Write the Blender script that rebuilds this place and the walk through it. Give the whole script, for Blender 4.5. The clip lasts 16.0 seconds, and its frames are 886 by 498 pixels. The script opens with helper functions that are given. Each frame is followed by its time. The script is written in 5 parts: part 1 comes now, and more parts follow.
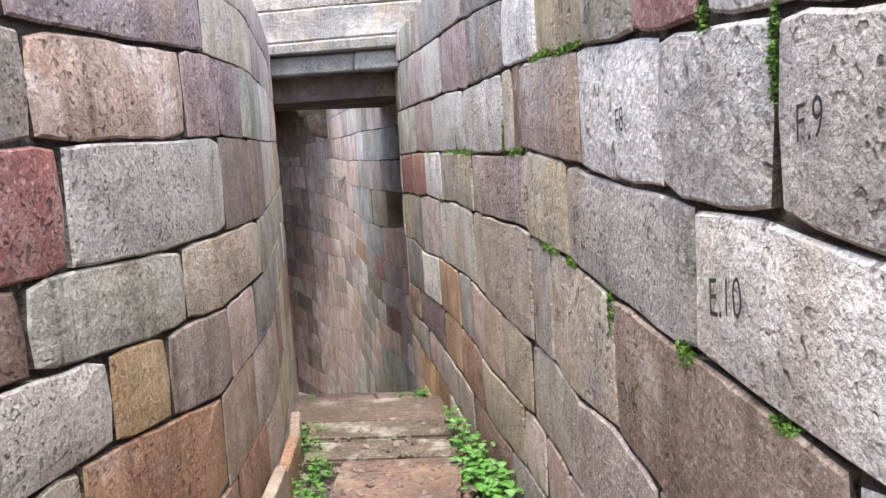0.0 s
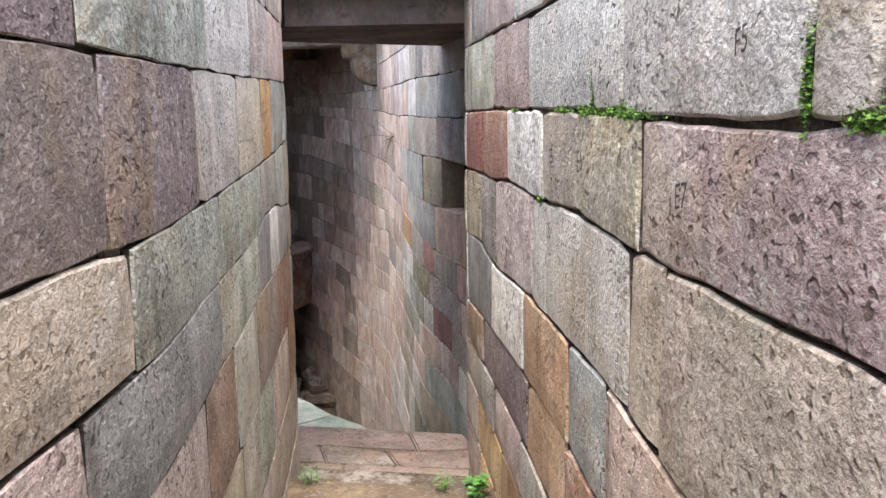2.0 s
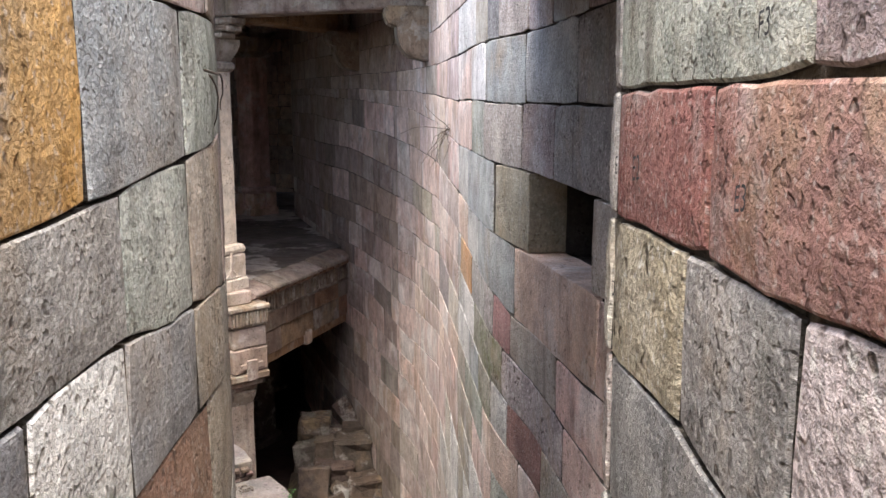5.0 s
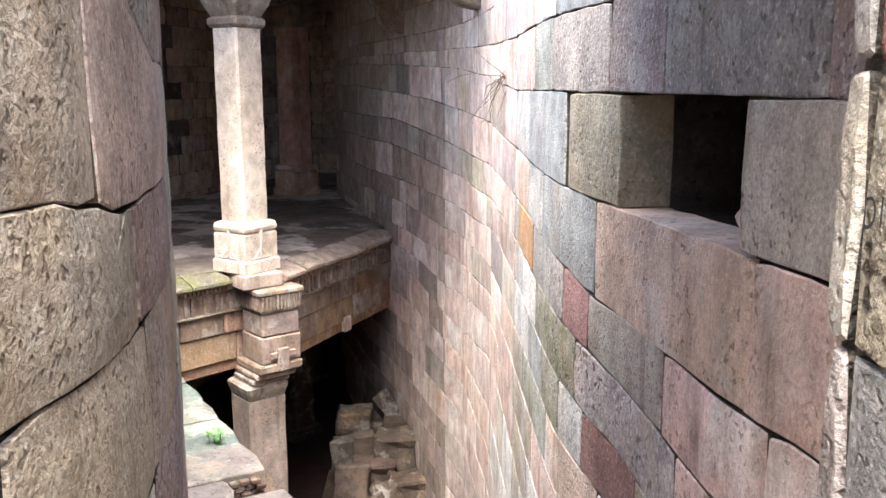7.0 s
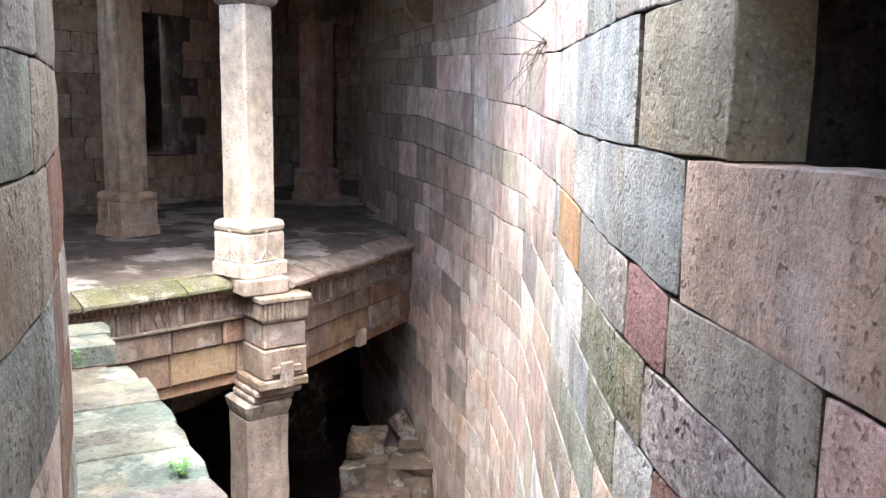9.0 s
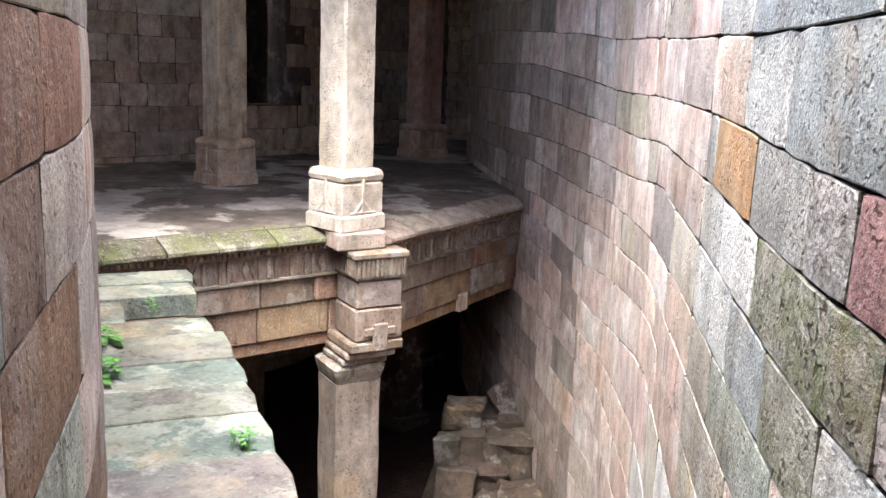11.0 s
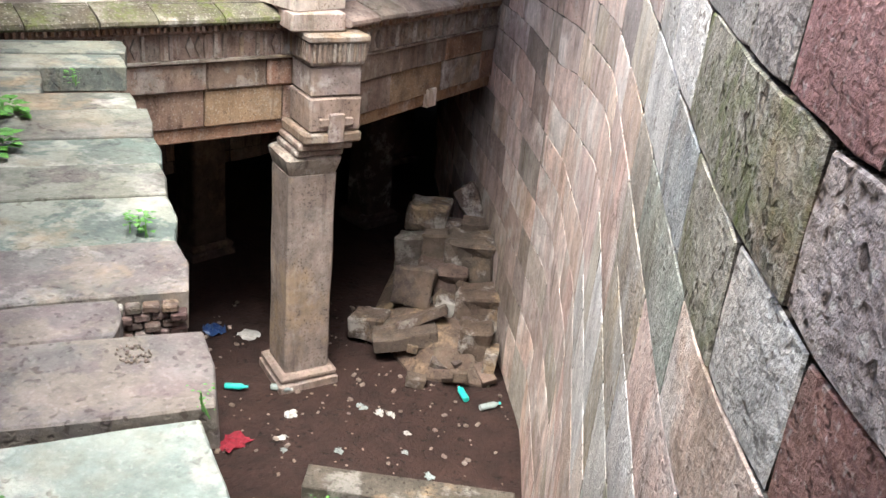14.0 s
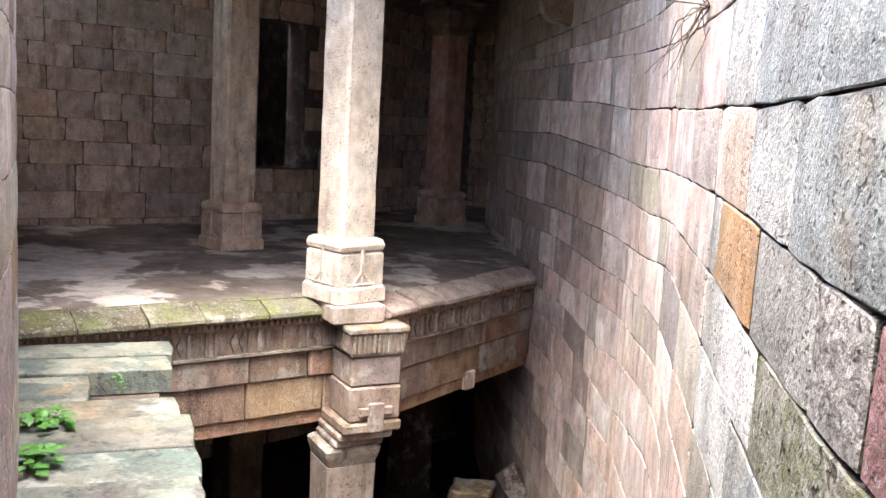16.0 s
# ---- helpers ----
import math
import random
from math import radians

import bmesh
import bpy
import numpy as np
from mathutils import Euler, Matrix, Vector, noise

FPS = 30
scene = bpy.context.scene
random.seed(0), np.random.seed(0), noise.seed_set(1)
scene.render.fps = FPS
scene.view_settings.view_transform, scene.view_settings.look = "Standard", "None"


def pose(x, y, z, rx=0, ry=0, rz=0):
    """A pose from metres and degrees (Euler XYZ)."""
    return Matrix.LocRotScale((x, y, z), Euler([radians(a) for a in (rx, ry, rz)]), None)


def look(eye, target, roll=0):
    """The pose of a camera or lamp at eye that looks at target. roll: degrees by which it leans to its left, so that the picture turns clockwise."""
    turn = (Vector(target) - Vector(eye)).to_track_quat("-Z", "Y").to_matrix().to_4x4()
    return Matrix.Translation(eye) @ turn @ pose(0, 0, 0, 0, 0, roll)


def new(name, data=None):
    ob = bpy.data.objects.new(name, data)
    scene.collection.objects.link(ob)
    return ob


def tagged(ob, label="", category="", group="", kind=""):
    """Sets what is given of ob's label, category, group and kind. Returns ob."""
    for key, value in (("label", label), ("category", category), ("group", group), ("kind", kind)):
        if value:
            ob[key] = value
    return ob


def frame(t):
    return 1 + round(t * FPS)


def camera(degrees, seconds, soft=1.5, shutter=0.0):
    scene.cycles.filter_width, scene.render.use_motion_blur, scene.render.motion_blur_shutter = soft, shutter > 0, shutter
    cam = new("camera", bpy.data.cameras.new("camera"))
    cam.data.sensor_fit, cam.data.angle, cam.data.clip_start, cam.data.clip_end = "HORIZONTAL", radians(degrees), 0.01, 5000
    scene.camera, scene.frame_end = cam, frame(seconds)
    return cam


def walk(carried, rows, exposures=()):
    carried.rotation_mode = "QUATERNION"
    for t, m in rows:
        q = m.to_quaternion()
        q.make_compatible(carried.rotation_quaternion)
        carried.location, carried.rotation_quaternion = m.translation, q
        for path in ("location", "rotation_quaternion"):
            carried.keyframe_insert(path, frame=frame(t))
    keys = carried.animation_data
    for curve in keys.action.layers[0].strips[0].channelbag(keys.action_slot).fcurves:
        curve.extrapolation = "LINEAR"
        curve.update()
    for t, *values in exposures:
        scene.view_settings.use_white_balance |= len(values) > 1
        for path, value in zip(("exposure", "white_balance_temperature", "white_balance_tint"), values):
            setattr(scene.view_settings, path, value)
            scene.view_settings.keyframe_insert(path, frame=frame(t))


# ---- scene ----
cam = camera(53.8, 16.0)
PATH = [
    (0, (1.351, -0.215, 2.228), (1.144, 1.761, 2.001), -3.8),
    (0.5, (1.247, 0.384, 2.175), (1.01, 2.348, 1.879), 1.3),
    (1, (1.154, 0.965, 2.174), (0.875, 2.919, 1.852), -0.2),
    (1.3, (1.117, 1.351, 2.2), (0.761, 3.297, 1.905), -1.0),
    (1.5, (1.077, 1.61, 2.202), (0.709, 3.553, 1.904), -0.5),
    (1.7, (1.023, 1.853, 2.196), (0.648, 3.798, 1.918), -0.7),
    (2, (0.965, 2.193, 2.22), (0.636, 4.14, 1.903), -0.8),
    (2.3, (0.891, 2.566, 2.179), (0.577, 4.507, 1.813), 0.6),
    (2.5, (0.816, 2.807, 2.214), (0.397, 4.734, 1.883), -0.8),
    (3, (0.68, 3.384, 2.195), (0.293, 5.312, 1.83), -0.5),
    (3.5, (0.597, 3.958, 2.186), (0.29, 5.901, 1.821), 0.2),
    (4, (0.524, 4.477, 2.176), (0.049, 6.401, 1.91), 3.5),
    (4.2, (0.472, 4.606, 2.191), (-0.001, 6.529, 1.906), 1.1),
    (6.3, (0.111, 5.66, 2.109), (-0.319, 7.57, 1.7), -0.5),
    (6.5, (0.078, 5.777, 2.059), (-0.355, 7.68, 1.624), -0.4),
    (7, (0.024, 6.139, 1.839), (-0.526, 8.026, 1.471), -0.1),
    (7.5, (-0.059, 6.53, 1.673), (-0.651, 8.426, 1.443), 0.9),
    (8, (-0.16, 6.782, 1.633), (-0.7, 8.678, 1.299), 0.1),
    (8.2, (-0.177, 6.853, 1.601), (-0.777, 8.733, 1.277), 1.0),
    (10.3, (-0.419, 7.614, 1.473), (-1.046, 9.476, 1.1), 1.1),
    (10.5, (-0.467, 7.663, 1.447), (-1.112, 9.512, 1.04), 2.0),
    (11, (-0.539, 7.942, 1.259), (-1.372, 9.714, 0.856), 2.2),
    (11.5, (-0.54, 8.108, 1.197), (-1.239, 9.935, 0.779), 2.1),
    (12, (-0.573, 8.262, 1.186), (-1.203, 10.116, 0.783), 4.5),
    (12.5, (-0.577, 8.358, 1.146), (-1.254, 10.161, 0.604), 4.9),
    (13, (-0.5, 8.426, 1.109), (-1.283, 10.107, 0.361), 6.8),
    (13.5, (-0.462, 8.432, 1.103), (-1.226, 10.101, 0.31), 5.2),
    (14, (-0.447, 8.451, 1.088), (-1.175, 10.119, 0.26), 5.9),
    (14.5, (-0.464, 8.45, 1.126), (-1.204, 10.192, 0.48), 4.6),
    (15, (-0.495, 8.478, 1.187), (-1.331, 10.226, 0.692), 3.4),
    (15.5, (-0.513, 8.49, 1.239), (-1.401, 10.236, 0.834), 2.7),
    (16, (-0.518, 8.498, 1.284), (-1.432, 10.257, 1.022), 3.3),
]
walk(cam, [(t, look(eye, target, roll)) for t, eye, target, roll in PATH], [(0, 2.18, 6500, 10), (1.5, 2.36, 6500, 9), (3.5, 2.5, 6500, 9), (6.3, 3.02, 6550, 10), (7, 3.42, 6450, 9), (8, 3.58, 6150, 7), (10.5, 3.33, 6150, 7), (12, 3.2, 6250, 7), (13.5, 3.03, 6200, 7), (14, 3.03, 6200, 7), (15, 3.36, 6200, 7), (16, 3.45, 6400, 9)])

# ---- world, sun, exposure ----
world = bpy.data.worlds.new("sky")
scene.world = world
world.use_nodes = True
wn = world.node_tree
sky = wn.nodes.new("ShaderNodeTexSky")
sky.sky_type, sky.sun_disc = "NISHITA", False
sky.sun_elevation, sky.sun_rotation = radians(72), radians(172)
sky.air_density, sky.dust_density, sky.ozone_density = 1.0, 4.5, 0.85
wn.nodes["Background"].inputs["Strength"].default_value = 0.15
wn.links.new(sky.outputs[0], wn.nodes["Background"].inputs["Color"])
sun_data = bpy.data.lights.new("sun", "SUN")
sun_data.energy, sun_data.angle, sun_data.color = 1.5, radians(40), (1.0, 0.99, 0.94)
sun = new("sun", sun_data)
sun.matrix_world = look((0, 0, 10), (-0.45, 3.3, 0))


# ---- materials ----
def nd(nt, kind, **kw):
    n = nt.nodes.new("ShaderNode" + kind)
    for k, v in kw.items():
        n.inputs[k.replace("_", " ")].default_value = v
    return n


def mixc(nt, kind, fac, a, b):
    m = nt.nodes.new("ShaderNodeMix")
    m.data_type, m.blend_type = "RGBA", kind
    for sock, v in ((m.inputs[0], fac), (m.inputs[6], a), (m.inputs[7], b)):
        if isinstance(v, (int, float)):
            sock.default_value = v
        elif isinstance(v, tuple):
            sock.default_value = (*v, 1) if len(v) == 3 else v
        else:
            nt.links.new(v, sock)
    return m.outputs[2]


def ramp(nt, src, lo, hi, a=0.0, b=1.0):
    m = nt.nodes.new("ShaderNodeMapRange")
    for i, v in enumerate((lo, hi, a, b)):
        m.inputs[i + 1].default_value = v
    nt.links.new(src, m.inputs[0])
    return m.outputs[0]


def op(nt, kind, a, b=0.0):
    m = nt.nodes.new("ShaderNodeMath")
    m.operation = kind
    for sock, v in zip(m.inputs, (a, b)):
        if isinstance(v, (int, float)):
            sock.default_value = v
        else:
            nt.links.new(v, sock)
    return m.outputs[0]


def stone_mat(name, a, b, speck=0.35, fine=70.0, streak=0.35, pits=0.6, rough=0.88, moss=0.0, light=None, wet=0.0, vary=(0.76, 1.18), patch=(1.5, 0.5, 0.6), stretch=None):
    """Weathered dressed stone: two tones, mineral speckle, vertical run-off stains, pitted relief."""
    m = bpy.data.materials.new(name)
    m.use_nodes = True
    nt = m.node_tree
    bsdf = nt.nodes["Principled BSDF"]
    geo, info = nt.nodes.new("ShaderNodeNewGeometry"), nt.nodes.new("ShaderNodeObjectInfo")
    rnd = op(nt, "FRACT", op(nt, "ADD", info.outputs["Random"], geo.outputs["Random Per Island"]))
    shift = nt.nodes.new("ShaderNodeVectorMath")
    shift.operation = "ADD"
    nt.links.new(geo.outputs["Position"], shift.inputs[0])
    nt.links.new(op(nt, "MULTIPLY", rnd, 41.0), shift.inputs[1])
    pos = shift.outputs[0]

    def noise_of(scale, detail=3.0, stretch=None, rough_=0.6):
        v = pos
        if stretch:
            mp = nt.nodes.new("ShaderNodeMapping")
            mp.inputs["Scale"].default_value = stretch
            nt.links.new(pos, mp.inputs[0])
            v = mp.outputs[0]
        n = nd(nt, "TexNoise", Scale=scale, Detail=detail, Roughness=rough_)
        nt.links.new(v, n.inputs["Vector"])
        return n.outputs["Fac"]

    big = noise_of(3.2, 4)
    col = mixc(nt, "MIX", ramp(nt, big, 0.35, 0.65), a, b)
    value = ramp(nt, rnd, 0, 1, *vary)
    col = mixc(nt, "MULTIPLY", 1.0, col, value)
    hue = nt.nodes.new("ShaderNodeHueSaturation")
    nt.links.new(ramp(nt, op(nt, "FRACT", op(nt, "MULTIPLY", rnd, 7.31)), 0, 1, 0.485, 0.515), hue.inputs["Hue"])
    nt.links.new(ramp(nt, op(nt, "FRACT", op(nt, "MULTIPLY", rnd, 3.77)), 0, 1, 0.8, 1.2), hue.inputs["Saturation"])
    nt.links.new(col, hue.inputs["Color"])
    col = hue.outputs[0]
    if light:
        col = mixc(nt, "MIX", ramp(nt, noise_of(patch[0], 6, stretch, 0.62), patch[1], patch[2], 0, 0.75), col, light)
    cloud = noise_of(5.0, 8, None, 0.72)
    col = mixc(nt, "MULTIPLY", 1.0, col, ramp(nt, cloud, 0.3, 0.7, 0.6, 1.34))
    grain = noise_of(fine, 4, None, 0.8)
    col = mixc(nt, "MULTIPLY", 1.0, col, ramp(nt, grain, 0.34, 0.66, 1 - speck * 0.95, 1 + speck * 0.7))
    crystal = noise_of(fine * 0.75, 1, None, 0.5)
    col = mixc(nt, "MIX", ramp(nt, crystal, 0.6, 0.7, 0, min(0.8, speck * 1.3)), col, (0.6, 0.575, 0.53))
    grain2 = noise_of(fine * 0.5, 1, None, 0.5)
    col = mixc(nt, "MULTIPLY", ramp(nt, noise_of(1.6, 5, None, 0.65), 0.5, 0.72, 0, 0.55), col, (0.55, 0.45, 0.36))
    if streak:
        ochre = op(nt, "MULTIPLY", ramp(nt, noise_of(1.9, 5, (1.0, 1.0, 0.7), 0.7), 0.52, 0.68), ramp(nt, op(nt, "FRACT", op(nt, "MULTIPLY", rnd, 11.7)), 0.2, 1.0, 0.0, 0.75))
        col = mixc(nt, "MIX", ochre, col, (0.36, 0.255, 0.15))
        pale_patch = op(nt, "MULTIPLY", ramp(nt, noise_of(2.7, 6, None, 0.7), 0.54, 0.64), ramp(nt, op(nt, "FRACT", op(nt, "MULTIPLY", rnd, 5.3)), 0.1, 1.0, 0.0, 0.55))
        col = mixc(nt, "MIX", pale_patch, col, (0.54, 0.515, 0.475))
        algae = op(nt, "MULTIPLY", ramp(nt, noise_of(1.2, 5, (1.5, 1.5, 0.5), 0.7), 0.55, 0.7), ramp(nt, op(nt, "FRACT", op(nt, "MULTIPLY", rnd, 17.9)), 0.4, 1.0, 0.0, 0.45))
        col = mixc(nt, "MIX", algae, col, (0.20, 0.215, 0.16))
    run = noise_of(3.2, 6, (1.4, 1.4, 0.55), 0.7)
    col = mixc(nt, "MULTIPLY", ramp(nt, run, 0.5, 0.68, 0, streak * 1.0), col, (0.36, 0.33, 0.30))
    if streak:
        drip = op(nt, "MULTIPLY", ramp(nt, noise_of(9.0, 4, (1.0, 1.0, 0.1), 0.65), 0.52, 0.66), ramp(nt, noise_of(1.7, 3), 0.42, 0.6))
        col = mixc(nt, "MULTIPLY", op(nt, "MULTIPLY", drip, min(0.75, streak * 1.6)), col, (0.42, 0.39, 0.36))
    pale = noise_of(3.1, 6, (1.7, 1.7, 0.5), 0.7)
    col = mixc(nt, "MIX", ramp(nt, pale, 0.6, 0.75, 0, streak * 0.9), col, (0.52, 0.49, 0.45))
    if moss:
        mo = op(nt, "MULTIPLY", ramp(nt, noise_of(2.1, 6), 0.45, 0.62), ramp(nt, noise_of(19, 4), 0.35, 0.6))
        col = mixc(nt, "MIX", op(nt, "MULTIPLY", mo, moss), col, (0.11, 0.13, 0.035))
    pit = op(nt, "MULTIPLY", ramp(nt, grain2, 0.32, 0.40, 1, 0), ramp(nt, noise_of(4.0, 3), 0.42, 0.58))
    col = mixc(nt, "MULTIPLY", op(nt, "MULTIPLY", pit, min(1.0, pits * 1.1)), col, (0.36, 0.32, 0.29))
    nt.links.new(col, bsdf.inputs["Base Color"])
    if wet:
        nt.links.new(ramp(nt, noise_of(1.3, 4), 0.4, 0.6, rough, rough - wet), bsdf.inputs["Roughness"])
    else:
        bsdf.inputs["Roughness"].default_value = rough
    bsdf.inputs["Specular IOR Level"].default_value = 0.3
    h = op(nt, "ADD", op(nt, "MULTIPLY", noise_of(fine * 0.55, 4, None, 0.7), 0.95), op(nt, "MULTIPLY", noise_of(13, 4), 0.45))
    h = op(nt, "SUBTRACT", h, op(nt, "MULTIPLY", pit, 0.5))
    bump = nd(nt, "Bump", Strength=min(1.0, pits * 1.15), Distance=0.02)
    nt.links.new(h, bump.inputs["Height"])
    nt.links.new(bump.outputs[0], bsdf.inputs["Normal"])
    return m


def plain_mat(name, color, rough=0.6, metal=0.0, vary=0.25, scale=30.0, bump=0.2, trans=0.0):
    m = bpy.data.materials.new(name)
    m.use_nodes = True
    nt = m.node_tree
    bsdf = nt.nodes["Principled BSDF"]
    geo = nt.nodes.new("ShaderNodeNewGeometry")
    n = nd(nt, "TexNoise", Scale=scale, Detail=4.0)
    nt.links.new(geo.outputs["Position"], n.inputs["Vector"])
    dark = tuple(c * (1 - vary) for c in color)
    col = mixc(nt, "MIX", ramp(nt, n.outputs["Fac"], 0.35, 0.65), dark, color)
    nt.links.new(col, bsdf.inputs["Base Color"])
    bsdf.inputs["Roughness"].default_value, bsdf.inputs["Metallic"].default_value = rough, metal
    bsdf.inputs["Transmission Weight"].default_value = trans
    b = nd(nt, "Bump", Strength=bump, Distance=0.01)
    nt.links.new(n.outputs["Fac"], b.inputs["Height"])
    nt.links.new(b.outputs[0], bsdf.inputs["Normal"])
    return m


